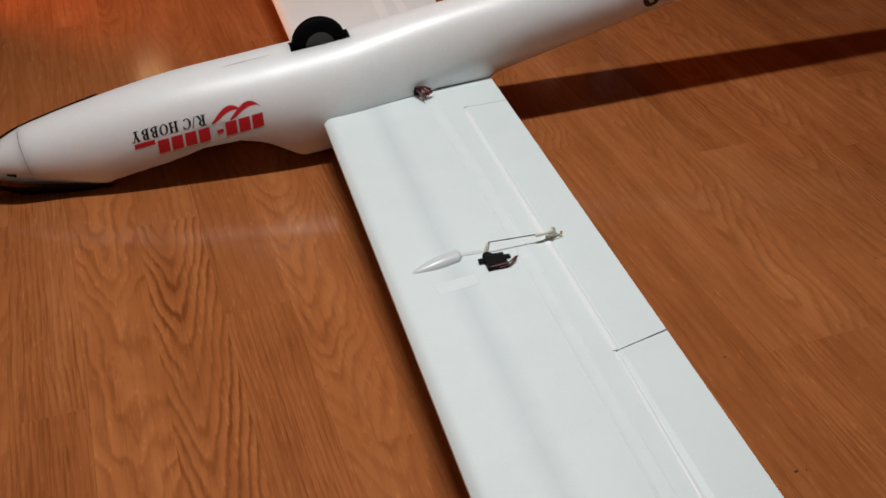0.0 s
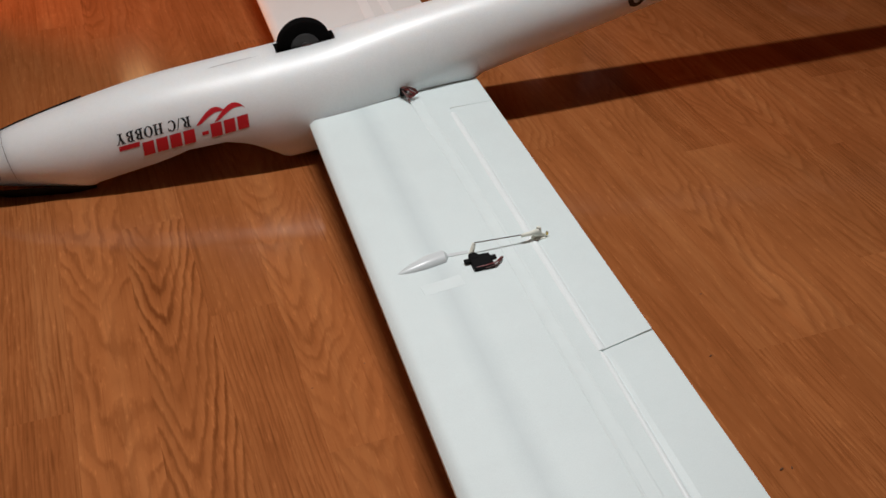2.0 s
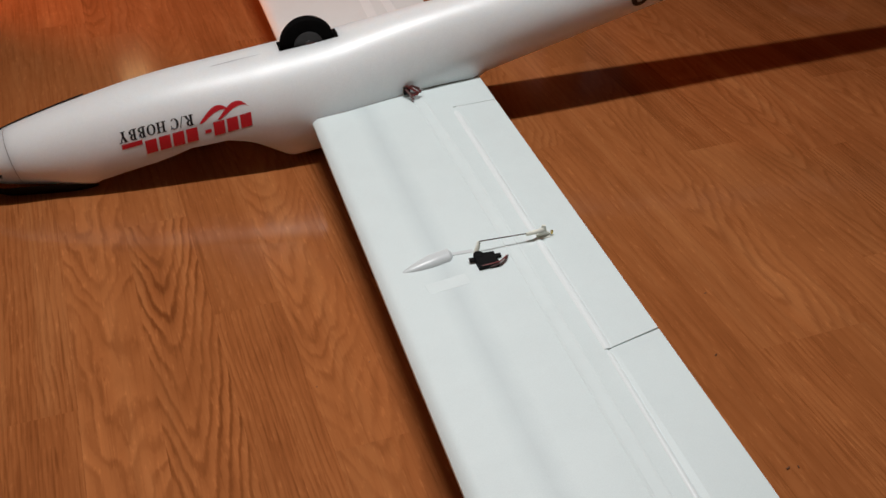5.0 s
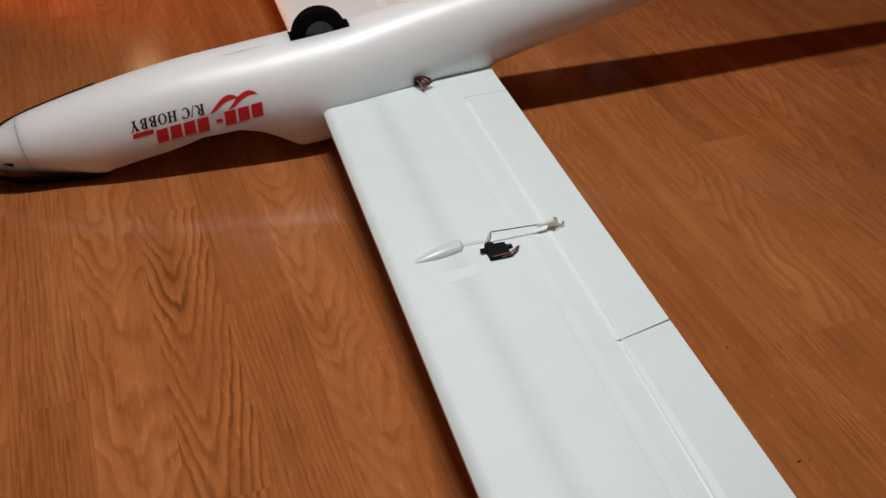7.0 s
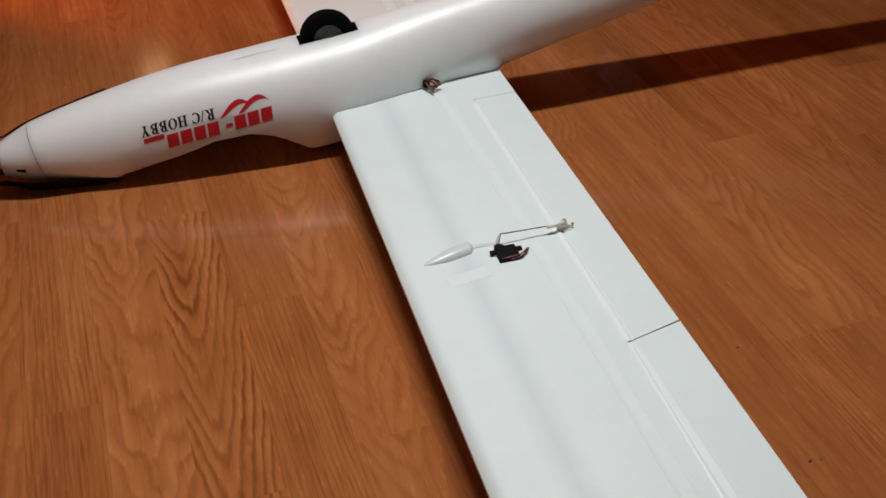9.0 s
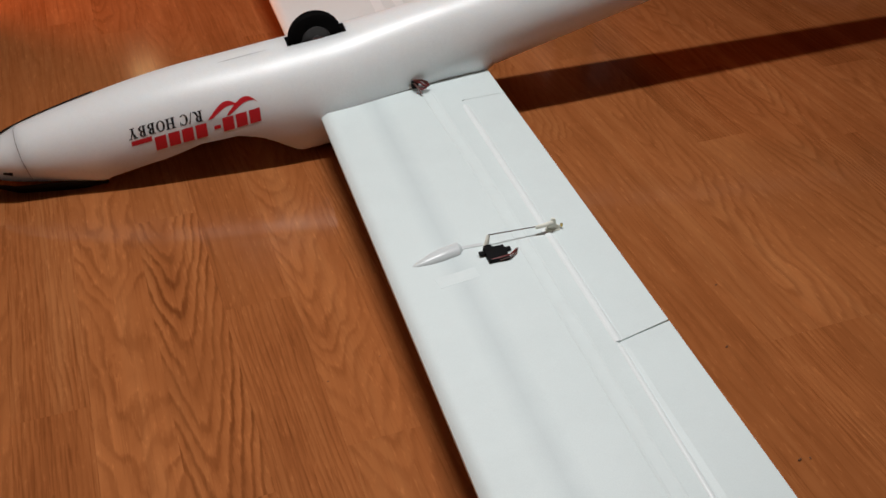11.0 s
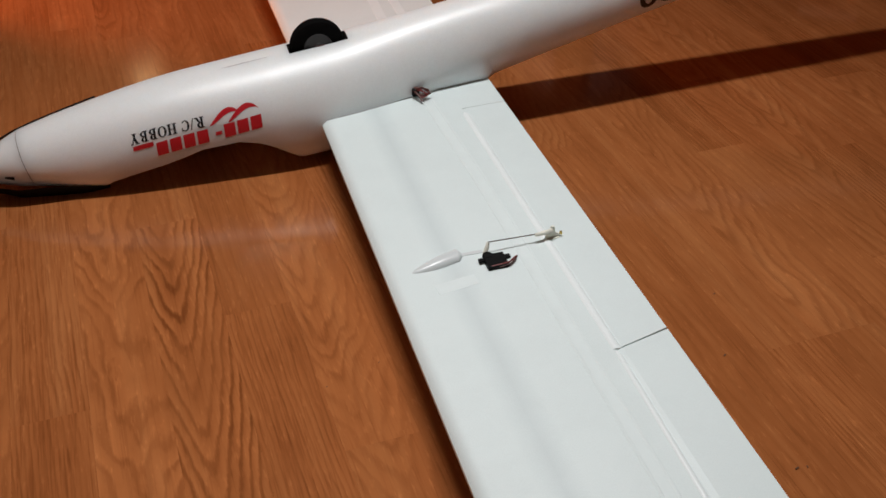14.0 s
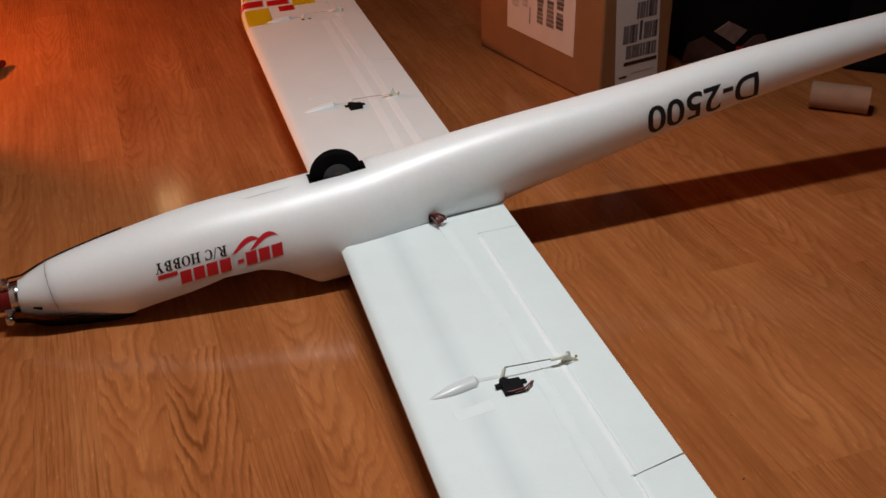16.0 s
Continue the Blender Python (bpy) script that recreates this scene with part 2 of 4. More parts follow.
CEIL = speckled("white_ceiling_paint", (0.20, 0.19, 0.18), 0.85, 0.04, 3, 300, 0.1)
RED_GRIP = speckled("red_grip", (0.28, 0.012, 0.010), 0.4, 0.15)


# ---- mesh helpers ----
def part(name, bm, material, parent=None, label="", smooth=False, recalc=True):
    """Links a bmesh as one mesh object under a thing or a part."""
    me = bpy.data.meshes.new(name)
    if recalc:
        bmesh.ops.recalc_face_normals(bm, faces=bm.faces[:])
    if smooth:
        for f in bm.faces:
            f.smooth = len(f.verts) < 6
        for e in bm.edges:
            e.smooth = not (len(e.link_faces) == 2 and e.calc_face_angle(0) > 0.65)
    bm.to_mesh(me)
    bm.free()
    for m in (material if isinstance(material, (list, tuple)) else [material]):
        me.materials.append(m)
    ob = new(name, me)
    ob.parent = parent
    if label:
        ob["label"] = label
    return ob


def block(size, at=(0, 0, 0), bevel=0.0, turn=None, seg=2, bm=None):
    """A box of a size round a centre, with rounded edges."""
    one = bmesh.new()
    bmesh.ops.create_cube(one, size=1.0, matrix=Matrix.Diagonal((*size, 1)))
    if bevel:
        bmesh.ops.bevel(one, geom=one.edges[:], offset=bevel, segments=seg, affect="EDGES", profile=0.5)
    m = Matrix.Translation(at) @ (turn or Matrix())
    bmesh.ops.transform(one, matrix=m, verts=one.verts[:])
    return join(bm, one) if bm else one


def join(bm, other):
    me = bpy.data.meshes.new("join")
    other.to_mesh(me)
    other.free()
    bm.from_mesh(me)
    bpy.data.meshes.remove(me)
    return bm


def loft(rings, caps=True, bm=None):
    """Skin over closed rings of the same number of points."""
    bm = bm or bmesh.new()
    rows = [[bm.verts.new(p) for p in ring] for ring in rings]
    n = len(rows[0])
    for r0, r1 in zip(rows, rows[1:]):
        for i in range(n):
            bm.faces.new((r0[i], r0[(i + 1) % n], r1[(i + 1) % n], r1[i]))
    if caps:
        bm.faces.new(rows[0][::-1])
        bm.faces.new(rows[-1])
    return bm


def tube(points, radius, sides=8, bm=None):
    """A round wire along points; radius may be one number or one a point."""
    pts = [Vector(p) for p in points]
    rad = radius if isinstance(radius, (list, tuple)) else [radius] * len(pts)
    rings = []
    for i, p in enumerate(pts):
        d = (pts[min(i + 1, len(pts) - 1)] - pts[max(i - 1, 0)]).normalized()
        q = d.to_track_quat("Z", "Y")
        rings.append([p + q @ Vector((rad[i] * math.cos(k), rad[i] * math.sin(k), 0)) for k in (2 * math.pi * j / sides for j in range(sides))])
    return loft(rings, True, bm)


def lathe(profile, sides=40, axis="y", bm=None):
    """A turned body: profile rows of (radius, along the axis)."""
    rings = []
    for r, h in profile:
        ring = []
        for j in range(sides):
            k = 2 * math.pi * j / sides
            c, s = r * math.cos(k), r * math.sin(k)
            ring.append({"y": (c, h, s), "x": (h, c, s), "z": (c, s, h)}[axis])
        rings.append(ring)
    return loft(rings, True, bm)


def smooth_at(table, x, col):
    """Smooth reading of a table of rows by its first column."""
    n = len(table)
    i = max(0, min(n - 2, next((k - 1 for k in range(1, n) if table[k][0] >= x), n - 2)))
    slope = lambda k: (table[min(k + 1, n - 1)][col] - table[max(k - 1, 0)][col]) / (table[min(k + 1, n - 1)][0] - table[max(k - 1, 0)][0])
    h = table[i + 1][0] - table[i][0]
    u = min(1.0, max(0.0, (x - table[i][0]) / h))
    a, b = table[i][col], table[i + 1][col]
    return (2 * u**3 - 3 * u**2 + 1) * a + (u**3 - 2 * u**2 + u) * h * slope(i) + (3 * u**2 - 2 * u**3) * b + (u**3 - u**2) * h * slope(i + 1)


def straight_at(table, x):
    for (x0, y0), (x1, y1) in zip(table, table[1:]):
        if x <= x1:
            return y0 + (y1 - y0) * max(0.0, (x - x0)) / (x1 - x0)
    return table[-1][1]


# ---- room ----
FLOOR_X, FLOOR_Y = (-2.6, 3.4), (-1.8, 4.2)


def wall(name, size, at):
    ob = part(name, block(size, at, 0.0), WALL)
    return tagged(ob, "unseen plain beige painted wall", "wall", kind="structure")


HIGH = 2.45
wall("wall_north", (6.3, 0.15, HIGH), (0.4, FLOOR_Y[1] + 0.075, HIGH / 2))
wall("wall_south", (6.3, 0.15, HIGH), (0.4, FLOOR_Y[0] - 0.075, HIGH / 2))
wall("wall_west", (0.15, 6.0, HIGH), (FLOOR_X[0] - 0.075, 1.2, HIGH / 2))
wall("wall_east", (0.15, 6.0, HIGH), (FLOOR_X[1] + 0.075, 1.2, HIGH / 2))
# Unseen wall, added to keep the orange lamp off the nose.
wall("wall_return", (0.12, 1.76 - FLOOR_Y[0], HIGH), (-0.48, (1.76 + FLOOR_Y[0]) / 2, HIGH / 2))
tagged(part("ceiling", block((6.3, 6.3, 0.1), (0.4, 1.2, HIGH + 0.05)), CEIL), "plain white painted ceiling", "ceiling", kind="structure")

# ---- glider ----
ORIGIN = pose(0.2041, 1.0512, 0.0, 0, 0, -2.7)
glider = tagged(new("model_glider"), "white foam model glider lying upside down on the floor", "model airplane")
glider.matrix_world = ORIGIN

CHORD, HINGE, EDGE = 0.2113, 0.1605, 0.0045
# along the hull: station, height of its widest line, rise above it, depth below it, half width
HULL = [(-0.356, 0.0300, 0.0165, 0.0175, 0.0185), (-0.352, 0.0300, 0.0185, 0.0190, 0.0205), (-0.338, 0.0300, 0.0250, 0.0225, 0.0270), (-0.323, 0.0300, 0.0310, 0.0255, 0.0330), (-0.287, 0.0300, 0.0447, 0.0270, 0.0410),
        (-0.227, 0.0340, 0.0569, 0.0310, 0.0510), (-0.155, 0.0420, 0.0649, 0.0390, 0.0560), (-0.090, 0.0480, 0.0671, 0.0450, 0.0595), (-0.022, 0.0570, 0.0674, 0.0530, 0.0610),
        (0.048, 0.0680, 0.0648, 0.0570, 0.0572), (0.088, 0.0775, 0.0630, 0.0587, 0.0508), (0.146, 0.0919, 0.0588, 0.0537, 0.0456), (0.227, 0.1117, 0.0530, 0.0484, 0.0415),
        (0.315, 0.1310, 0.0458, 0.0389, 0.0400), (0.440, 0.1570, 0.0382, 0.0320, 0.0350), (0.525, 0.1745, 0.0350, 0.0287, 0.0325), (0.642, 0.1950, 0.0303, 0.0248, 0.0290),
        (0.737, 0.2095, 0.0270, 0.0221, 0.0265), (1.080, 0.2560, 0.0190, 0.0156, 0.0190)]
SILL = [(-0.241, -0.01), (-0.235, 0.010), (-0.230, 0.0150), (-0.203, 0.0232), (-0.1685, 0.0315), (-0.1424, 0.0393), (-0.1173, 0.0437), (-0.0861, 0.0462), (-0.0658, 0.0430), (-0.0493, 0.0343), (-0.0354, 0.0250), (-0.0222, 0.0148), (-0.010, 0.0075), (-0.004, -0.01)]
BOXY = [(-0.30, 0.80), (-0.25, 0.52), (-0.04, 0.48), (0.02, 0.48), (0.06, 0.80), (0.09, 1.0), (0.20, 1.0), (0.32, 0.70), (0.90, 0.62)]  # how round the side facing the floor is
STEP = 64
SKEW = 0.028  # the hull sits a little askew to the wing


def hull(a):
    reach = min(0.034, max(0.0, a + 0.36) * 0.5, max(0.0, 1.08 - a))

    def even(col):
        return sum(w * smooth_at(HULL, a + k * reach, col) for k, w in ((-1, 0.16), (-0.5, 0.22), (0, 0.24), (0.5, 0.22), (1, 0.16)))

    return even(1) - SKEW * a * (0.43 if a > 0 else 0.54), even(2), even(3), even(4)


def skin(a, deg, lift=0.0):
    """A place on the hull: station and angle up from its near side."""
    zc, rise, deep, hy = hull(a)
    k = radians(deg)
    c, n = math.cos(k), math.sin(k)
    if n < 0:
        q = straight_at(BOXY, a)
        c, n = math.copysign(abs(c) ** q, c), -abs(n) ** q
    return Vector((a, SKEW * a - (hy + lift) * c, zc + ((rise if n > 0 else deep) + lift) * n))


def slant(a):
    """The nose seam leans back towards the floor; this fades out before and behind it."""
    return 0.0075 * max(0.0, 1 - abs(a + 0.315) / (0.033 if a < -0.315 else 0.07))


def hull_ring(a, cut=False):
    ring = []
    zc, rise, deep, hy = hull(a)
    sill = straight_at(SILL, a) - SKEW * a * 0.54 if cut and SILL[0][0] < a < SILL[-1][0] else -1
    low = 270.0
    if sill > skin(a, 270).z:
        # the near flank ends on the rim of the open bay
        low = next(270 + 0.25 * k for k in range(361) if skin(a, 270 + 0.25 * k).z >= sill or k == 360)
    rim = skin(a, low)
    for j in range(STEP):
        u = (j - 48) / 16
        if low == 270.0 or u < 0:
            p = skin(a, 360 * j / STEP)
        elif u > 0.35:
            p = skin(a, low + (360 - low) * (u - 0.375) / 0.625)
        else:
            p = Vector((a, SKEW * a + (rim.y - SKEW * a) * (0.95 * u / 0.32), rim.z + 0.024))
        p.x -= slant(a) * math.sin(2 * math.pi * j / STEP)
        p.z = max(p.z, 0.0012)
        ring.append(p)
    return ring


WELL_A = (-0.019, 0.049)
stations = [-0.3145, -0.311, -0.305, -0.295, -0.28, -0.265, -0.25, -0.243, -0.238, -0.2345, -0.23, -0.225, -0.218, -0.21, -0.2, -0.19, -0.18, -0.17, -0.16, -0.15, -0.14, -0.13, -0.12, -0.11,
            -0.1, -0.09, -0.08, -0.07, -0.06, -0.055, -0.05, -0.045, -0.04, -0.035, -0.03, -0.025, WELL_A[0], -0.0135, -0.0095, -0.0055, -0.002, 0.005, 0.02, 0.035, WELL_A[1]]
stations += [0.06 + 0.02 * i for i in range(52)]
body = loft([hull_ring(a, True) for a in stations])
lo, hi = stations.index(WELL_A[0]), stations.index(WELL_A[1])
quads = body.faces[:]
pocket = [quads[i * STEP + j] for i in range(lo, hi) for j in range(14, 18)]
sunk = bmesh.ops.extrude_face_region(body, geom=pocket)
moved = [g for g in sunk["geom"] if isinstance(g, bmesh.types.BMVert)]
bmesh.ops.delete(body, geom=pocket, context="FACES_ONLY")
for v in moved:
    v.co.z -= 0.034
    for f in v.link_faces:
        f.material_index = 1
fuselage = part("fuselage", body, [SILVER, WELL], glider, "pearl white hull with a long tapered tail boom and an open canopy bay", True)
for p in fuselage.data.polygons:
    if p.material_index == 1:
        p.use_smooth = False

cowl = part("nose_cowl", loft([hull_ring(a) for a in (-0.355, -0.352, -0.349, -0.342, -0.334, -0.327, -0.321, -0.3151)]), SILVER, glider, "white nose cowl with a thin seam", True)
part("seam_band", loft([[skin(a, 360 * j / STEP, -0.0006) - Vector((slant(a) * math.sin(2 * math.pi * j / STEP), 0, 0)) for j in range(STEP)] for a in (-0.3157, -0.3143)]), SEAM, glider)
# air slot low on the cowl: dark plate with its shade in the colour
slot = bmesh.new()
slot = loft([[skin(-0.3350 + da, -5 + dd, lift) for da, dd in ((-0.006, -2.5), (0.004, -4.5), (0.0045, 3.5), (-0.005, 2.0))] for lift in (-0.001, 0.0005)])
part("air_slot", slot, WELL, cowl)

# motor mount, spinner and folded propeller
mount = part("mount_ring", lathe([(0.0165, -0.0070), (0.0178, -0.0060), (0.0184, -0.001), (0.0184, 0.002), (0.0176, 0.0035)], 40, "x"), CHROME, glider, "shiny steel motor mount ring", True)
mount.location = (-0.3575, -0.0110, 0.0350)
spinner = part("spinner", lathe([(0.0150, 0.010), (0.0158, 0.004), (0.0156, -0.006), (0.0145, -0.016), (0.0120, -0.026), (0.008, -0.034), (0.003, -0.0385), (0.0005, -0.039)], 36, "x"), RED_METAL, glider, "dark red spinner", True)
spinner.location = (-0.368, -0.0114, 0.0352)


def blade(points, widths, ups):
    rings = []
    for p, w, u in zip(points, widths, ups):
        p, u = Vector(p), Vector(u).normalized()
        t = Vector((1, 0, 0)).cross(u).normalized()
        rings.append([p + t * (w * c) + u * (0.0014 * s) for c, s in ((-1, 0), (-0.5, 0.8), (0.3, 1), (0.8, 0.5), (1, 0), (0.5, -0.5), (-0.4, -0.5))])
    return loft(rings)


def folded(deg, widths, lifts):
    """A blade folded back along the hull at an angle; lifts: how far it stands off the skin, root to tip."""
    sts = (-0.366, -0.350, -0.330, -0.305, -0.280, -0.255, -0.235)
    pts = [skin(max(a, -0.35), deg, up) + Vector((min(0, a + 0.35), 0, 0)) for a, up in zip(sts, lifts)]
    for p in pts:
        p.z = max(p.z, 0.004)
    ups = [Vector((0, p.y - SKEW * p.x, p.z - hull(max(p.x, -0.35))[0])) for p in pts]
    return blade(pts, widths, ups)


part("propeller_blade", folded(119, (0.0062, 0.0066, 0.0060, 0.0056, 0.0052, 0.004, 0.0015), (0.0005, 0.0022, 0.0030, 0.0024, 0.0014, 0.0012, 0.0012)), BLACK, glider, "black folding propeller blade", True)
part("propeller_blade", folded(-50, (0.013, 0.017, 0.018, 0.017, 0.0135, 0.009, 0.003), (0.0050, 0.0075, 0.0080, 0.0065, 0.0045, 0.0025, 0.0012)), BLACK, glider, "black folding propeller blade", True)
part("propeller_yoke", block((0.010, 0.009, 0.034), (-0.3675, -0.0175, 0.0370), 0.002, pose(0, 0, 0, -22)), CHROME, glider, "steel propeller yoke", False)
for bolt_at in ((-0.3675, -0.014, 0.0560), (-0.3675, -0.031, 0.0185)):
    part("pivot_bolt", lathe([(0.0022, -0.0068), (0.0044, -0.0058), (0.0052, -0.0035), (0.0052, 0.003), (0.004, 0.005)], 14, "y"), CHROME, glider).location = bolt_at

# main wheel sunk in its well
wheel = part("wheel", lathe([(0.012, -0.0085), (0.0255, -0.0085), (0.0295, -0.0065), (0.0312, -0.0025), (0.0312, 0.0025), (0.0295, 0.0065), (0.0255, 0.0085), (0.012, 0.0085)], 56), RUBBER, glider, "black rubber tyre on a grey hub", True)
wheel.location = (0.015, 0.0, 0.1245)
part("hub", lathe([(0.004, -0.0112), (0.006, -0.0108), (0.0065, -0.0095), (0.0145, -0.0090), (0.0163, -0.0096), (0.0168, -0.0080)], 40), HUB, wheel, "dark grey plastic hub", True)
part("axle_clip", block((0.0105, 0.0022, 0.0042), (0.0015, -0.0104, 0.0022), 0.0008), WIRE_BROWN, wheel, "rusty brown axle clip")
part("axle_screw", lathe([(0.0014, -0.0128), (0.0024, -0.0124), (0.0026, -0.0105)], 12), CHROME, wheel, "", True)


# ---- wings ----
def top(a):
    """Height of the upturned wing face."""
    z = 0.0600 + 0.0402 * a
    if a < 0.012:
        z -= 0.0062 * (1 - a / 0.012) ** 2.2
    return z


def under(a):
    u = max(0.0, a) / CHORD
    return 0.0600 + 0.0402 * a - 0.0095 - 0.018 * math.sqrt(u) * (1 - u) * 2.0 + 0.0072 * u


def lead(b, side):
    """Where the leading edge stands: straight, then swept back to the tip; the far wing stands a little askew."""
    e = EDGE if side < 0 else EDGE - 0.0165 * (min(b, 0.8) - 0.06)
    return e if b < 0.74 else e + 0.30 * (b - 0.74) ** 2


def wing_ring(side, b, a0, a1, nose, tail):
    """One section between two chord stations; nose, tail: depth of the bevels at its ends."""
    e = max(0.0, lead(b, side) - EDGE) if a0 else lead(b, side)
    k = (CHORD - e) / CHORD if a0 else (a1 - e) / a1
    thin = (CHORD - max(0.0, lead(b, side) - EDGE)) / CHORD
    tops = [a0, a0 + 0.0008, a0 + 0.002, a0 + 0.0045, a0 + 0.008, a0 + 0.012, a0 + 0.02] if a0 == 0 else [a0, a0 + 0.0055]
    if a0 == 0:
        tops += [0.035, 0.05, 0.056, 0.06, 0.064, 0.068, 0.072, 0.076, 0.08, 0.086, 0.1, 0.125, 0.145]
    tops = [t for t in tops if t < a1 - 0.004] + [a1 - 0.004, a1]
    ring = []
    for i, a in enumerate(tops):
        z = top(a)
        if nose and i == 0:
            z -= nose
        if tail and i == len(tops) - 1:
            z -= tail
        ring.append((a, z))
    ring += [(a, min(under(a), top(a) - 0.0012 - (nose if (nose and j == len(tops) - 1) else 0) - (tail if tail and j == 0 else 0))) for j, a in enumerate(reversed(tops))]
    return [Vector((e + a * k * (0.989 if side > 0 else 1.0), side * b, 0.062 + (z - 0.062) * (0.35 + 0.65 * thin))) for a, z in ring]


FLAP_B, CUT_B, TIP_B = 0.088, 0.507, 1.235


def span(lo_b, hi_b, n):
    return [lo_b + (hi_b - lo_b) * i / n for i in range(n + 1)]


def raked(bm, side, most, weight):
    """Slants the cut between flap and aileron towards the hull at the trailing edge."""
    for v in bm.verts:
        v.co.y -= side * most * weight(abs(v.co.y)) * max(0.0, (v.co.x - HINGE) / (CHORD - HINGE))


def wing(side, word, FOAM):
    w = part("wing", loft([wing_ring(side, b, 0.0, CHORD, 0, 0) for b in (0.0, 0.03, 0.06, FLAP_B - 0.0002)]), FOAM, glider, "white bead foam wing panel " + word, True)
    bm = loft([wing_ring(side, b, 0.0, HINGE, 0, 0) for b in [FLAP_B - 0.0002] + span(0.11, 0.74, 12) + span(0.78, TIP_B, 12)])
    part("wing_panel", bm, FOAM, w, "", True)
    bm = loft([wing_ring(side, b, HINGE + 0.0003, CHORD, 0.0008, 0) for b in span(FLAP_B + 0.0003, CUT_B - 0.0005, 6)])
    raked(bm, side, 0.0109, lambda b: (b - FLAP_B) / (CUT_B - FLAP_B))
    part("flap", bm, FOAM, w, "hinged white foam flap")
    bm = loft([wing_ring(side, b, HINGE + 0.0003, CHORD, 0.0008, 0) for b in span(CUT_B + 0.0005, 0.74, 4) + span(0.78, 1.15, 8)])
    raked(bm, side, 0.0100, lambda b: max(0.0, 1 - (b - CUT_B) / 0.2))
    part("aileron", bm, FOAM, w, "hinged white foam aileron")
    bm = loft([wing_ring(side, b, 0.0, CHORD, 0, 0) for b in (1.1508, 1.17, 1.2, 1.22, TIP_B)])
    part("wing_tip", bm, FOAM, w, "", True)
    strip = [(HINGE - 0.0045, -0.0050), (HINGE + 0.006, -0.0050), (HINGE + 0.006, -0.0030), (HINGE - 0.0045, -0.0030)]
    bm = loft([[Vector((a, side * b, top(a) + dz)) for a, dz in strip] for b in (FLAP_B, 0.5, 0.74)])
    part("hinge_strip", bm, FOAM, w)
    return w


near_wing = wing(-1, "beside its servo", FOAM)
far_wing = wing(1, "with red and yellow checks at the tip", FOAM_PLAIN)


def on_wing(side, a, b, lift=0.0):
    return Vector((a, side * b, top(a) + lift))


def ribbon(side, rows, width, thick, edge=0.0):
    """A flat tape along rows of (a, b) on the wing face, with slightly raised edges."""
    pts = [Vector((a, b, 0)) for a, b in rows]
    rings = []
    for i, p in enumerate(pts):
        d = (pts[min(i + 1, len(pts) - 1)] - pts[max(i - 1, 0)]).normalized()
        n = Vector((d.y, -d.x, 0))
        ring = []
        for s, h in ((-0.5, -0.0004), (-0.5, 0.3 * (thick + edge)), (-0.45, thick + edge), (-0.38, thick + edge), (-0.31, thick), (0.31, thick), (0.38, thick + edge), (0.45, thick + edge), (0.5, 0.3 * (thick + edge)), (0.5, -0.0004)):
            q = p + n * (s * width)
            ring.append(on_wing(side, q.x, q.y, h))
        rings.append(ring)
    return loft(rings)


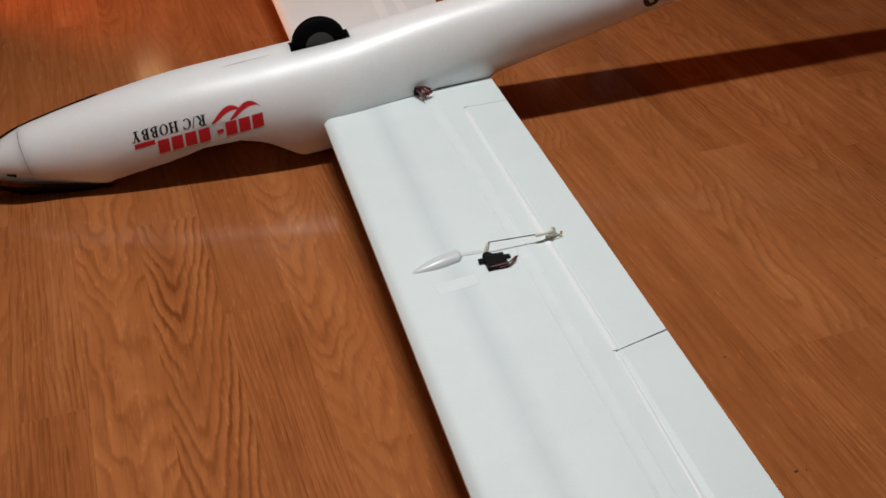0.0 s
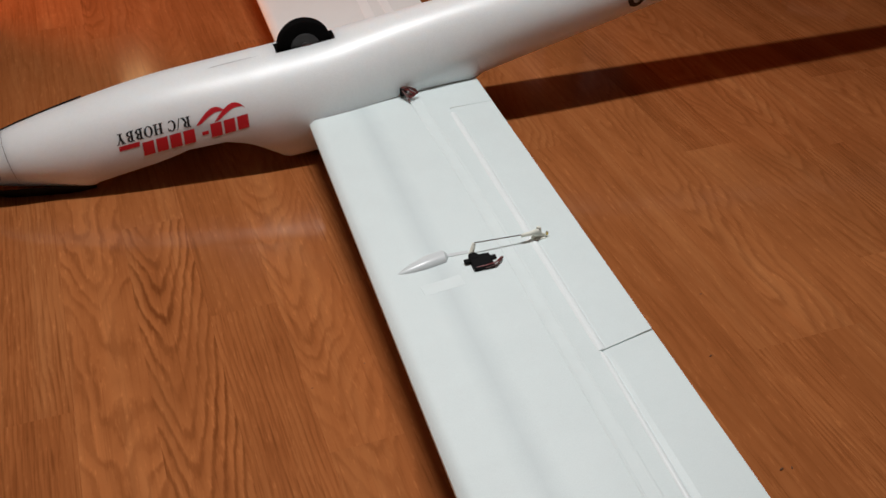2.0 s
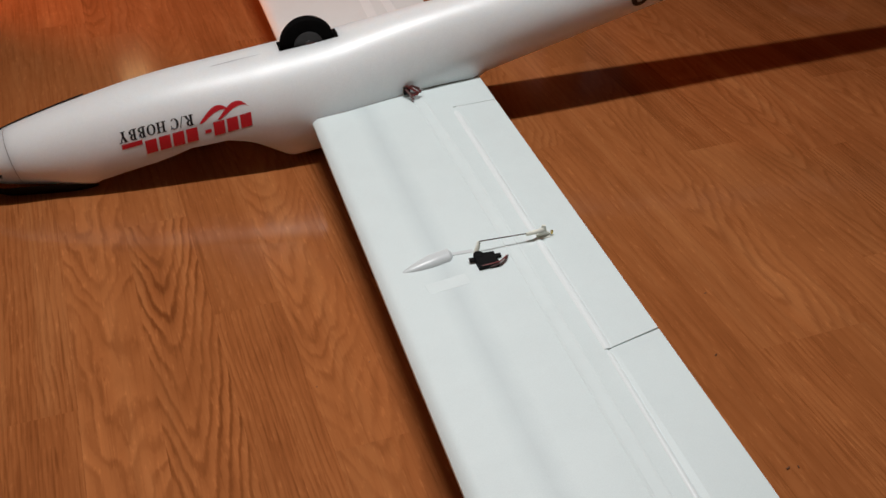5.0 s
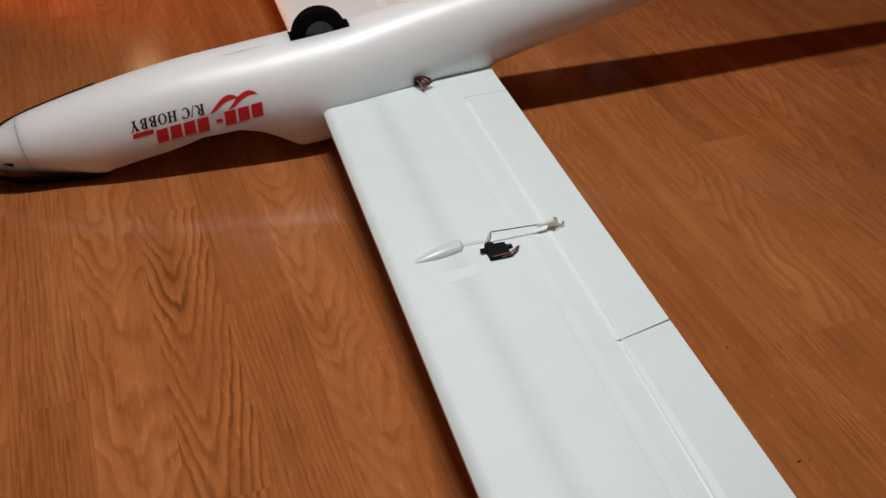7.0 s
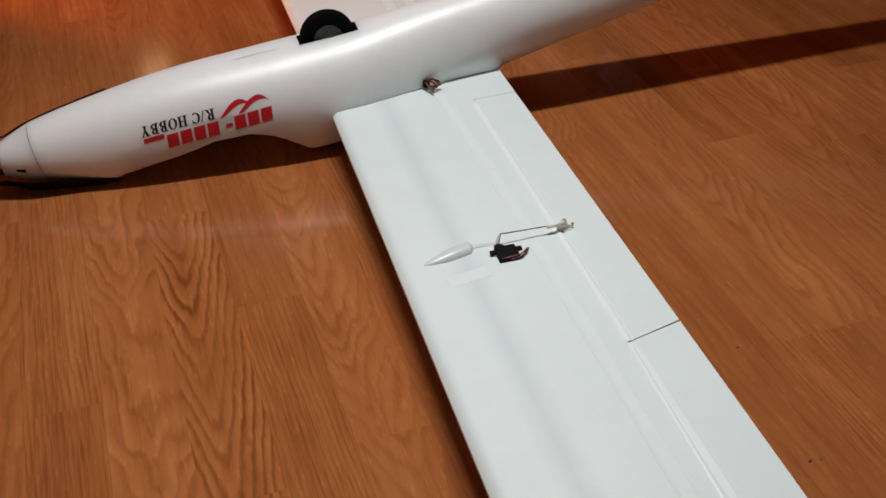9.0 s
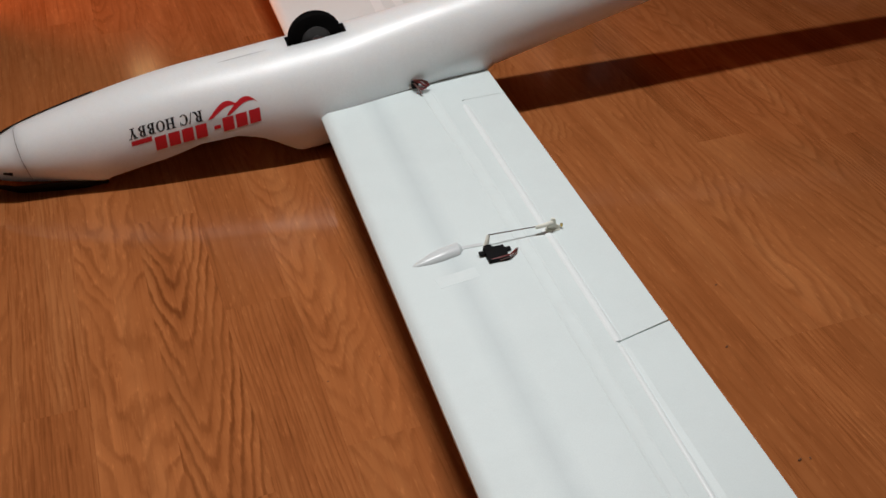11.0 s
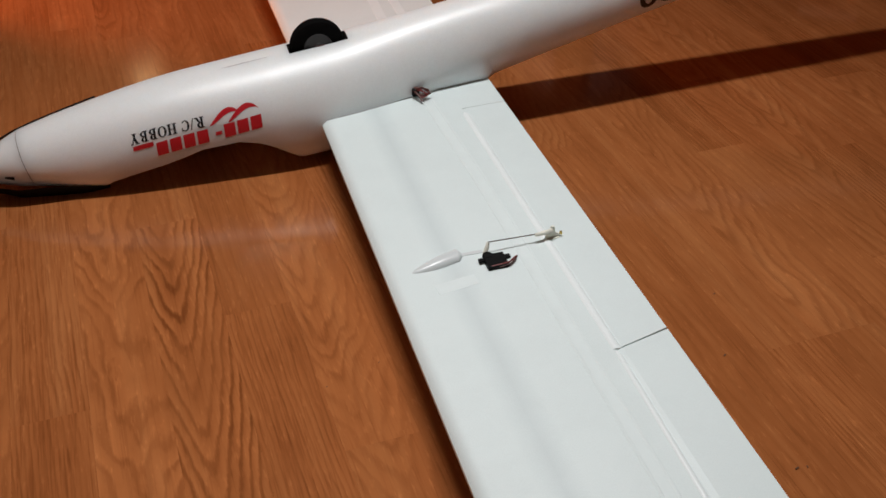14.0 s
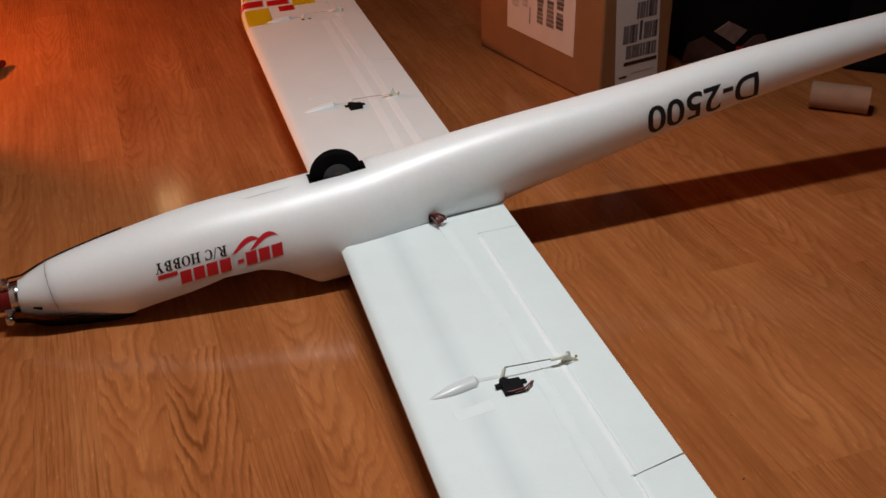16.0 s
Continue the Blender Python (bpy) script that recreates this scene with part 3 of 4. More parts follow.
def servo_set(side, b, w, leads, sunk):
    """Servo sunk in the wing, its fairing, arm, pushrod and control horn."""
    y0 = side * b  # both wings carry them the same way round
    # teardrop fairing
    rings = []
    for u in [i / 14 for i in range(15)]:
        a = 0.026 + 0.052 * u
        r = 0.0086 * (math.sin(min(1.0, u * 1.45) * math.pi / 2)) ** 0.85 * (1 if u < 0.93 else (1 - ((u - 0.93) / 0.07) ** 2) ** 0.5 * 0.55 + 0.45) + 0.0003
        mid = y0 - (0.009 - 0.0115 * u)
        rings.append([Vector((a, mid + r * math.cos(k), top(a) - 0.001 + max(0, 0.0062 * (r / 0.0086) * math.sin(k)) - (0.001 if math.sin(k) < 0 else 0))) for k in (2 * math.pi * j / 20 for j in range(20))])
    part("servo_fairing", loft(rings), FAIRING if leads else SHEEN_WHITE, w, "white plastic teardrop fairing", True)
    part("arm_channel", ribbon(1, [(0.076, y0 + 0.0022), (0.098, y0 + 0.001)], 0.0045, 0.0005), FAIRING, w)
    # servo
    servo = part("servo", block((0.0200, 0.0195, 0.011), (0.1045, (y0 - 0.019), top(0.1045) - 0.0015 - (0.0045 if sunk else 0)), 0.0008), BLACK, w, "small black servo with red leads" if leads else "small black servo")
    for da in (-0.0135, 0.0135):
        part("servo_tab", block((0.0055, 0.0050, 0.0022), (0.1045 + da * 0.93 * (0.5 if sunk else 1), (y0 - 0.0150), top(0.1) + (0.0 if sunk else 0.0022)), 0.0006), BLACK, servo)
    part("servo_gear_tower", lathe([(0.0048, -0.004), (0.0048, 0.0020), (0.0042, 0.0025)], 20, "z"), BLACK, servo).location = (0.0995, (y0 - 0.0105), top(0.1) + (-0.004 if sunk else 0.002))
    if leads:
        part("servo_lead", tube([(0.097, (y0 - 0.0275), top(0.1) + 0.0035), (0.106, (y0 - 0.0275), top(0.1) + 0.004), (0.115, (y0 - 0.0265), top(0.11) + 0.004), (0.1205, (y0 - 0.022), top(0.12) + 0.003), (0.126, (y0 - 0.014), top(0.12) - 0.001)], 0.0008), WIRE_RED, servo, "red servo wire", True)
        part("servo_lead", tube([(0.105, (y0 - 0.0288), top(0.1) + 0.002), (0.115, (y0 - 0.0285), top(0.11) + 0.003), (0.122, (y0 - 0.023), top(0.12) + 0.0025), (0.128, (y0 - 0.013), top(0.12) - 0.001)], 0.0007), WIRE_BROWN, servo, "brown servo wire", True)
    high = 0.0105 if leads else 0.0055
    arm_top = Vector((0.1030, (y0 - 0.0005), top(0.1) + high))
    part("servo_arm", tube([(0.099, (y0 - 0.0045), top(0.1) + 0.001), (0.1010, (y0 - 0.003), top(0.1) + high * 0.57), arm_top], [0.0026, 0.0022, 0.0016], 8), NYLON, servo, "milky nylon servo arm", True)
    end = Vector((0.1620, (y0 - 0.0015), top(0.16) + (0.0080 if leads else 0.0050)))
    part("pushrod", tube([arm_top + Vector((0, -0.003, 0)), arm_top, arm_top.lerp(end, 0.5), end], 0.0006 if leads else 0.0004, 6), CHROME, w, "thin steel pushrod", True)
    horn = bmesh.new()
    prof = [(0.1600, -0.001), (0.1745, -0.001), (0.1740, 0.003), (0.1700, 0.0055), (0.1685, 0.0125), (0.1655, 0.0130), (0.1635, 0.0060), (0.1600, 0.003)]
    horn = loft([[Vector((a, y0 + o, top(a) + z)) for a, z in prof] for o in (-0.0011, 0.0011)])
    block((0.013, 0.007, 0.0012), (0.167, y0, top(0.167) + 0.0005), 0.0003, None, 1, horn)
    part("control_horn", horn, NYLON, w, "milky nylon control horn")
    part("clevis", tube([end + Vector((-0.013, 0, -0.0008)), end + Vector((0.0045, 0, 0.001))], [0.0016, 0.0026], 8), NYLON, w, "milky nylon clevis", True)
    part("horn_screw", lathe([(0.0013, 0.0), (0.0013, 0.0030), (0.0008, 0.0034)], 10, "z"), BRASS, w).location = (0.1755, (y0 - 0.0005), top(0.176) + 0.0020)


servo_set(-1, 0.347, near_wing, True, False)
servo_set(1, 0.347, far_wing, False, False)
servo_set(1, 0.775, far_wing, False, True)
servo_set(-1, 0.775, near_wing, False, True)

for side, w in ((-1, near_wing), (1, far_wing)):
    rows = [(0.1285, 0.060), (0.1305, 0.12), (0.1340, 0.225), (0.1350, 0.32), (0.1350, 0.40), (0.1345, 0.46), (0.1345, 0.55), (0.1345, 0.66), (0.1345, 0.74)]
    if side < 0:
        part("wire_tape", ribbon(side, rows, 0.0140, 0.00010, 0.0004), TAPE, w, "clear tape over a wire channel")
    else:
        part("wire_tape", ribbon(side, rows, 0.0135, 0.0002), SHEEN_WHITE, w, "clear tape over a wire channel, pale sheen in its colour")
    # moulded bead along the hinge, slimmer beside the aileron
    for b0, b1, a0, a1, half, high in ((0.097, 0.5065, 0.1606, 0.1610, 0.0034, 0.0013), (0.5085, 0.74, 0.1600, 0.1552, 0.0022, 0.0011)):
        rings = []
        for b in [b0, b0 + 0.002, b0 + 0.005] + span(b0 + 0.01, b1 - 0.004, 5) + [b1]:
            k = min(1.0, 0.35 + (b - b0) / 0.006)
            mid = a0 + (a1 - a0) * (b - b0) / (b1 - b0)
            rings.append([on_wing(side, mid + half * c * k, b, high * h * k - 0.0003) for c, h in ((-1.25, -0.3), (-1, 0.25), (-0.7, 0.72), (-0.3, 0.96), (0.1, 1), (0.5, 0.86), (0.85, 0.5), (1.15, 0.0), (1.3, -0.6))])
        if side < 0:
            part("hinge_bead", loft(rings), BEAD, w, "glossy white bead along the hinge, its highlight in the colour", True)
        else:
            part("hinge_tape", ribbon(side, [(a0, b0), (a1, b1)], 0.0125, 0.0003), SHEEN_WHITE, w, "tape along the hinge, pale sheen in its colour")
    part("patch_tape", ribbon(side, [(0.0425 + 0.0035 * i, 0.3865 - 0.0004 * i) for i in range(12)], 0.014, 0.00022), TAPE, w, "clear tape patch")

# leads out of the hull at the wing root
plug = part("lead_plug", block((0.008, 0.010, 0.009), (0.1135, -0.0480, 0.0705), 0.001), BLACK, fuselage, "black lead plug")
plug.location = (0.0042, 0.0042, 0.0015)
LOOPS = (([(0.1120, -0.050, 0.0740), (0.1190, -0.0550, 0.0778), (0.1265, -0.0572, 0.0750), (0.1290, -0.0565, 0.0700), (0.1215, -0.0560, 0.0680)], WIRE_BROWN),
         ([(0.1110, -0.050, 0.0725), (0.1125, -0.0560, 0.0730), (0.1155, -0.0620, 0.0690), (0.1172, -0.0668, 0.0664)], WIRE_BROWN),
         ([(0.1125, -0.049, 0.0730), (0.1180, -0.0560, 0.0752), (0.1245, -0.0605, 0.0712), (0.1200, -0.0612, 0.0688), (0.1150, -0.0595, 0.0690)], WIRE_RED),
         ([(0.1130, -0.049, 0.0745), (0.1210, -0.0540, 0.0765), (0.1275, -0.0585, 0.0722), (0.1225, -0.0610, 0.0690)], WIRE_RED),
         ([(0.1115, -0.050, 0.0715), (0.1140, -0.0570, 0.0712), (0.1180, -0.0600, 0.0700), (0.1215, -0.0580, 0.0690)], WIRE_BROWN))
for loop, ink in LOOPS:
    part("lead_wire", tube(loop, 0.0012), ink, plug, "thin red and brown lead", True)

# the hull runs down to the wing at the root and closes behind it
def tuck(a):
    """How far the flank leans in at its foot."""
    return 0.0060 * min(1.0, max(0.0, (a - 0.05) / 0.08)) - 0.0006


rings = []
for a in [0.075 + 0.0075 * i for i in range(25)]:
    zc, rise, deep, hy = hull(a)
    free = min(1.0, max(0.0, (a - 0.2085) / 0.034))
    foot = top(min(a, CHORD)) - 0.001
    foot += max(0.0, zc - deep * 0.7 - foot) * free
    out = SKEW * a - hy
    rings.append([Vector((a, out + 0.0014, zc + 0.006)), Vector((a, out + 0.0003, zc - 0.002))] + [Vector((a, out + tuck(a) * u * u + 0.020 * free * u, zc - u * (zc - foot))) for u in (0.25, 0.5, 0.75, 1.0)]
                 + [Vector((a, out + 0.030, foot)), Vector((a, out + 0.030, zc))])
part("root_fairing", loft(rings), SILVER, fuselage, "smooth hull flank down to the wing root", True)


def root_line(a):
    """Where the hull meets the wing face."""
    zc, rise, deep, hy = hull(a)
    q = straight_at(BOXY, a)
    low = min(0.999, max(0.0, (zc - top(a)) / deep)) ** (1 / q)
    return Vector((a, SKEW * a - max(hy * (1 - low * low) ** (q / 2), hy - tuck(a)) - 0.0004, top(a) + 0.0001))


part("root_joint", tube([root_line(0.010 + 0.01 * i) for i in range(20)], 0.00040, 6), ROOT_LINE, fuselage, "thin grey joint line at the wing root")


# ---- film and writing on the glider ----
def film(side, rect, lift):
    """A thin coloured patch between two chord stations and two span stations."""
    a0, a1, b0, b1 = rect
    bm = bmesh.new()
    n, m = 6, 4
    rows = []
    for j in range(m + 1):
        b = b0 + (b1 - b0) * j / m
        e = lead(b, side)
        thin = (CHORD - max(0.0, e - EDGE)) / CHORD
        row = []
        for i in range(n + 1):
            a = a0 + (a1 - a0) * i / n
            row.append(bm.verts.new((e + a * (HINGE - e) / HINGE, side * b, 0.062 + (top(a) - 0.062) * (0.35 + 0.65 * thin) + lift)))
        rows.append(row)
    for j in range(m):
        for i in range(n):
            bm.faces.new((rows[j][i], rows[j][i + 1], rows[j + 1][i + 1], rows[j + 1][i]))
    bmesh.ops.solidify(bm, geom=bm.faces[:], thickness=0.0002)
    return bm


CHECKS = [(-0.0012, 0.050, 0.762, 0.856, YELLOW_INK), (-0.0012, 0.042, 0.870, 0.908, RED_FILM), (0.049, 0.090, 0.866, 0.898, RED_FILM), (0.068, 0.096, 0.824, 0.856, RED_FILM),
          (0.096, 0.138, 0.848, 0.902, YELLOW_INK), (0.050, 0.094, 0.908, 0.955, YELLOW_INK), (0.004, 0.044, 0.920, 0.970, YELLOW_INK), (0.056, 0.100, 0.968, 1.010, RED_FILM)]
for a0, a1, b0, b1, ink in CHECKS:
    part("check_decal", film(1, (a0, a1, b0, b1), 0.0006), ink, far_wing, "yellow film check" if ink is YELLOW_INK else "red film check")


def hull_decal(name, bm, a0, deg0, slope, ink, label=""):
    """Lays a flat drawing on the hull: x runs to the nose, y runs down its side."""
    for v in bm.verts:
        a = a0 - v.co.x
        deg = deg0 - slope * v.co.x - math.degrees(v.co.y / hull(a)[1])
        v.co = skin(a, deg, 0.0004)
    return part(name, bm, ink, fuselage, label, False, False)


def lettering(text, width, height, serif=0.0, shear=0.0):
    cu = bpy.data.curves.new("lettering", "FONT")
    cu.body, cu.size, cu.shear, cu.offset, cu.resolution_u = text, 1.0, shear, serif, 4
    ob = new("lettering_draft", cu)
    me = bpy.data.meshes.new_from_object(ob.evaluated_get(bpy.context.evaluated_depsgraph_get()))
    bpy.data.objects.remove(ob)
    bpy.data.curves.remove(cu)
    bm = bmesh.new()
    bm.from_mesh(me)
    bpy.data.meshes.remove(me)
    xs, ys = [v.co.x for v in bm.verts], [v.co.y for v in bm.verts]
    x0, x1, y0, y1 = min(xs), max(xs), min(ys), max(ys)
    for v in bm.verts:
        v.co = Vector(((v.co.x - x0) / (x1 - x0) * width, (v.co.y - y0) / (y1 - y0) * height, 0))
    bmesh.ops.subdivide_edges(bm, edges=[e for e in bm.edges if e.calc_length() > 0.004], cuts=2)
    bmesh.ops.triangulate(bm, faces=bm.faces[:])
    return bm


def flat(outlines):
    bm = bmesh.new()
    for o in outlines:
        bm.faces.new([bm.verts.new((x, y, 0)) for x, y in o])
    bmesh.ops.remove_doubles(bm, verts=bm.verts[:], dist=1e-5)
    bmesh.ops.triangulate(bm, faces=bm.faces[:])
    bmesh.ops.subdivide_edges(bm, edges=bm.edges[:], cuts=2, use_grid_fill=True)
    return bm


def bars(x, y, w, h):
    return [(x, y), (x + w, y), (x + w, y + h), (x, y + h)]


def arc(cx, cy, rx, ry, tx, ty, lo, hi):
    """Quads of a bowl that is thick at its side and thin at its ends."""
    n = 14
    out = []
    for i in range(n):
        ks = [radians(lo + (hi - lo) * (i + d) / n) for d in (0, 1)]
        (o0, o1), (i0, i1) = [[(cx + x * math.cos(k), cy + y * math.sin(k)) for k in ks] for x, y in ((rx, ry), (rx - tx, ry - ty))]
        out.append([o0, o1, i1, i0])
    return out


def serif_letters(text, width, height):
    """Bold upright letters with slab feet, drawn from bars and bowls."""
    S, t = 0.20, 0.075
    stem = [bars(0.10, 0, S, 1), bars(0, 0, 0.38, t), bars(0, 1 - t, 0.38, t)]
    glyphs = {
        "H": (0.86, stem + [bars(0.56, 0, S, 1), bars(0.48, 0, 0.36, t), bars(0.48, 1 - t, 0.36, t), bars(0.25, 0.46, 0.36, t)]),
        "B": (0.74, stem + arc(0.30, 0.745, 0.32, 0.255, S, t, -90, 90) + arc(0.30, 0.265, 0.38, 0.265, S, t, -90, 90)),
        "R": (0.86, stem + arc(0.30, 0.73, 0.34, 0.27, S, t, -90, 90) + [[(0.34, 0.48), (0.50, 0.48), (0.78, 0), (0.56, 0)], bars(0.58, 0, 0.26, t)]),
        "C": (0.76, arc(0.39, 0.5, 0.39, 0.51, 0.20, t, 42, 318) + [bars(0.64, 0.64, 0.07, 0.36)]),
        "O": (0.82, arc(0.39, 0.5, 0.40, 0.51, 0.20, t, 0, 360)),
        "Y": (0.80, [[(0.05, 1), (0.28, 1), (0.50, 0.44), (0.30, 0.44)], [(0.60, 1), (0.70, 1), (0.49, 0.42), (0.40, 0.44)], bars(0.30, 0, S, 0.46), bars(0, 1 - t, 0.36, t), bars(0.52, 1 - t, 0.27, t), bars(0.20, 0, 0.40, t)]),
        "/": (0.34, [[(0, -0.02), (0.09, -0.02), (0.34, 1.02), (0.25, 1.02)]]),
        " ": (0.26, [])}
    whole = sum(glyphs[c][0] + 0.06 for c in text)
    outlines, at = [], 0.0
    for c in text:
        outlines += [[((at + x) / whole * width, y * height) for x, y in o] for o in glyphs[c][1]]
        at += glyphs[c][0] + 0.06
    return flat(outlines)


hull_decal("marking", serif_letters("R/C HOBBY", 0.0810, 0.0120), -0.1240, 32.8, 11.5, INK, "black printed lettering")
hull_decal("marking", lettering("D-2500", 0.157, 0.0335, 0.017, -0.10), 0.558, 28.0, 0.0, INK, "black printed number")
SCUFF = speckled("grey_scuff", (0.58, 0.58, 0.59), 0.6, 0.25, 90)
hull_decal("scuff_mark", flat([[(0.0, 0.0), (0.012, -0.0006), (0.030, -0.0010), (0.030, 0.0006), (0.012, 0.0008)], [(0.030, -0.0010), (0.048, -0.0004), (0.060, 0.0006), (0.048, 0.0010), (0.030, 0.0006)]]), -0.039, 81.8, 0.0, SCUFF, "faint grey scuff")
# maker's mark: plain red blocks and two crescents
blocks_ = [flat([bars(0.0148 * i + 0.001, 0.0 if i != 3 else 0.006, 0.0122 if i != 3 else 0.007, 0.0152 if i != 3 else 0.004)]) for i in range(8)]
for bm in blocks_:
    hull_decal("maker_block", bm, -0.0612, 22.9, 48.0, RED_INK, "plain red printed block")
hull_decal("maker_block", flat([bars(0.0, 0.0, 0.022, 0.0052)]), -0.1805, 19.5, 40.0, RED_INK, "plain red printed block")


def crescent(x0, x1, height, thick, lean):
    outer = [(x0 + (x1 - x0) * i / 12, -height * math.sin(math.pi * (i / 12) ** lean)) for i in range(13)]
    inner = [(x0 + (x1 - x0) * i / 12, -max(0, height * math.sin(math.pi * (i / 12) ** lean) - thick * math.sin(math.pi * min(1, (1 - i / 12) * 1.15 + 0.02)) ** 0.6)) for i in range(13)]
    return [[outer[i], outer[i + 1], inner[i + 1], inner[i]] for i in range(12)]


for x0, x1 in ((0.0, 0.0383), (0.0203, 0.0585)):
    hull_decal("maker_crescent", flat(crescent(x0, x1, 0.0160, 0.0070, 0.8)), -0.0603, 22.8, 12.0, RED_INK, "plain red printed crescent")

# tail that holds the boom off the floor
fin = part("tail_fin", loft([[Vector((a0 + c * (a1 - a0), SKEW * 1.05 + h * t, z)) for c, h in ((0, 0), (0.1, 0.6), (0.3, 1), (0.7, 0.6), (1, 0.08), (0.7, -0.6), (0.3, -1), (0.1, -0.6))] for z, a0, a1, t in ((0.240, 0.97, 1.11, 0.007), (0.14, 0.995, 1.11, 0.006), (0.028, 1.02, 1.11, 0.005))]), FOAM, glider, "white foam tail fin", True)
part("tailplane", loft([[Vector((1.02 + 0.25 * abs(b) + c * (0.10 - 0.25 * abs(b)), b, 0.021 + 0.006 * h)) for c, h in ((0, 0), (0.1, 0.6), (0.35, 1), (1, 0.1), (0.35, -1), (0.1, -0.6))] for b in (-0.13, -0.07, 0, 0.07, 0.13)]), FOAM, glider, "white foam tailplane resting on the floor", True)

# ---- things on the floor ----
CORNER = Vector((0.7288, 1.3754, 0))
BOX_TURN = 11.9
BOX_W, BOX_D, BOX_H = 0.142, 0.356, 0.27


print_rng = random.Random(5)


def cardboard_box():
    root = tagged(new("cardboard_box"), "brown cardboard shipping box with white printed labels", "box")
    root.matrix_world = Matrix.Translation(CORNER) @ pose(0, 0, 0, 0, 0, BOX_TURN)
    bm = block((BOX_W, BOX_D, BOX_H), (BOX_W / 2, BOX_D / 2, BOX_H / 2 + 0.0005), 0.004, None, 3)
    part("carton", bm, CARD, root, "", False)
    for dy in (0.0, 1.0):
        part("top_flap", block((BOX_W - 0.004, BOX_D / 2 - 0.004, 0.003), (BOX_W / 2, BOX_D * (0.25 + 0.5 * dy), BOX_H + 0.002), 0.001, None, 1), CARD, root)
    part("packing_tape", block((0.05, BOX_D + 0.0006, 0.0006), (BOX_W / 2, BOX_D / 2, BOX_H + 0.0041)), TAPE, root, "clear packing tape")
    # label on the long side (x = 0 face)
    lab = part("shipping_label", block((0.0006, 0.194, 0.158), (-0.0004, 0.169, 0.142), 0.0), PAPER, root, "white paper shipping label")
    for y0, y1, z0, z1 in ((0.102, 0.1225, 0.099, 0.128), (0.1285, 0.1495, 0.0955, 0.142), (0.159, 0.177, 0.094, 0.152), (0.102, 0.1225, 0.132, 0.170), (0.1960, 0.1985, 0.086, 0.116), (0.1285, 0.1495, 0.146, 0.190), (0.204, 0.222, 0.112, 0.190), (0.230, 0.252, 0.106, 0.200)):
        rows = max(1, round((z1 - z0) / 0.0075)) if y1 - y0 > 0.01 else 1
        for k in range(rows):
            lo, hi = z0 + (z1 - z0) * k / rows, z0 + (z1 - z0) * (k + (0.86 if rows > 1 else 1)) / rows
            part("print_bar", block((0.0005, (y1 - y0) * print_rng.uniform(0.82, 1.0), hi - lo), (-0.0008, (y0 + y1) / 2, (lo + hi) / 2)), (PRINT if print_rng.random() < 0.7 else PRINT_DARK) if y0 < 0.20 else PRINT_PALE, lab, "grey printed bar")
    lab = part("shipping_label", block((0.0885, 0.0006, 0.190), (0.0708, -0.0004, 0.112), 0.0, pose(0, 0, 0, 0, -3.5)), PAPER, root, "white paper shipping label")
    for x0, x1, z0, z1 in ((0.049, 0.113, 0.072, 0.094), (0.041, 0.0715, 0.098, 0.128), (0.083, 0.112, 0.100, 0.128), (0.074, 0.080, 0.100, 0.132), (0.066, 0.108, 0.136, 0.163), (0.066, 0.104, 0.167, 0.195)):
        cols = max(1, round((x1 - x0) / 0.006))
        for k in range(cols):
            lo, hi = x0 + (x1 - x0) * k / cols, x0 + (x1 - x0) * (k + print_rng.uniform(0.7, 0.95)) / cols
            part("print_bar", block((hi - lo, 0.0005, z1 - z0), ((lo + hi) / 2, -0.0008, (z0 + z1) / 2)), PRINT if print_rng.random() < 0.75 else PRINT_DARK, lab, "grey printed bar")
    for x0, x1, z0, z1, ink in ((0.046, 0.115, 0.0605, 0.0665, INK), (0.038, 0.054, 0.0400, 0.0435, INK), (0.062, 0.108, 0.0450, 0.0475, PRINT_PALE), (0.040, 0.100, 0.0300, 0.0325, PRINT_PALE)):
        part("print_bar", block((x1 - x0, 0.0005, z1 - z0), ((x0 + x1) / 2, -0.0008, (z0 + z1) / 2)), ink, lab, "dark printed bar")


cardboard_box()


def paper_tube():
    a, b = Vector((1.046, 1.2565, 0.0215)), Vector((1.113, 1.1985, 0.0215))
    bm = bmesh.new()
    d = (b - a).normalized()
    q = d.to_track_quat("Z", "Y")
    rings = []
    for p, r in ((a, 0.0200), (a, 0.0213), (b, 0.0213), (b, 0.0200), (a, 0.0200)):
        rings.append([p + q @ Vector((r * math.cos(k), r * math.sin(k), 0)) for k in (2 * math.pi * j / 40 for j in range(40))])
    loft(rings, False, bm)
    bmesh.ops.remove_doubles(bm, verts=bm.verts[:], dist=1e-6)
    tagged(part("paper_tube", bm, TUBE), "empty grey brown cardboard tube lying on the floor", "paper tube")


paper_tube()


def dark_case(name, size, at, turn, label):
    bm = block(size, (0, 0, size[2] / 2), 0.012, None, 3)
    ob = tagged(part(name, bm, DARK), label, "case")
    ob.matrix_world = pose(at[0], at[1], 0.0, 0, 0, turn)
    part("lid", block((size[0] + 0.008, size[1] + 0.008, 0.03), (0, 0, size[2] - 0.03), 0.008), DARK, ob)
    part("handle", tube([(-0.06, -size[1] / 2 - 0.004, size[2] * 0.55), (-0.05, -size[1] / 2 - 0.022, size[2] * 0.55), (0.05, -size[1] / 2 - 0.022, size[2] * 0.55), (0.06, -size[1] / 2 - 0.004, size[2] * 0.55)], 0.006), BLACK, ob, "black plastic handle", True)
    return ob


case = dark_case("black_case", (0.74, 0.30, 0.42), (1.325, 1.6505, 0), 0, "large black cloth case with pale and brown patches")


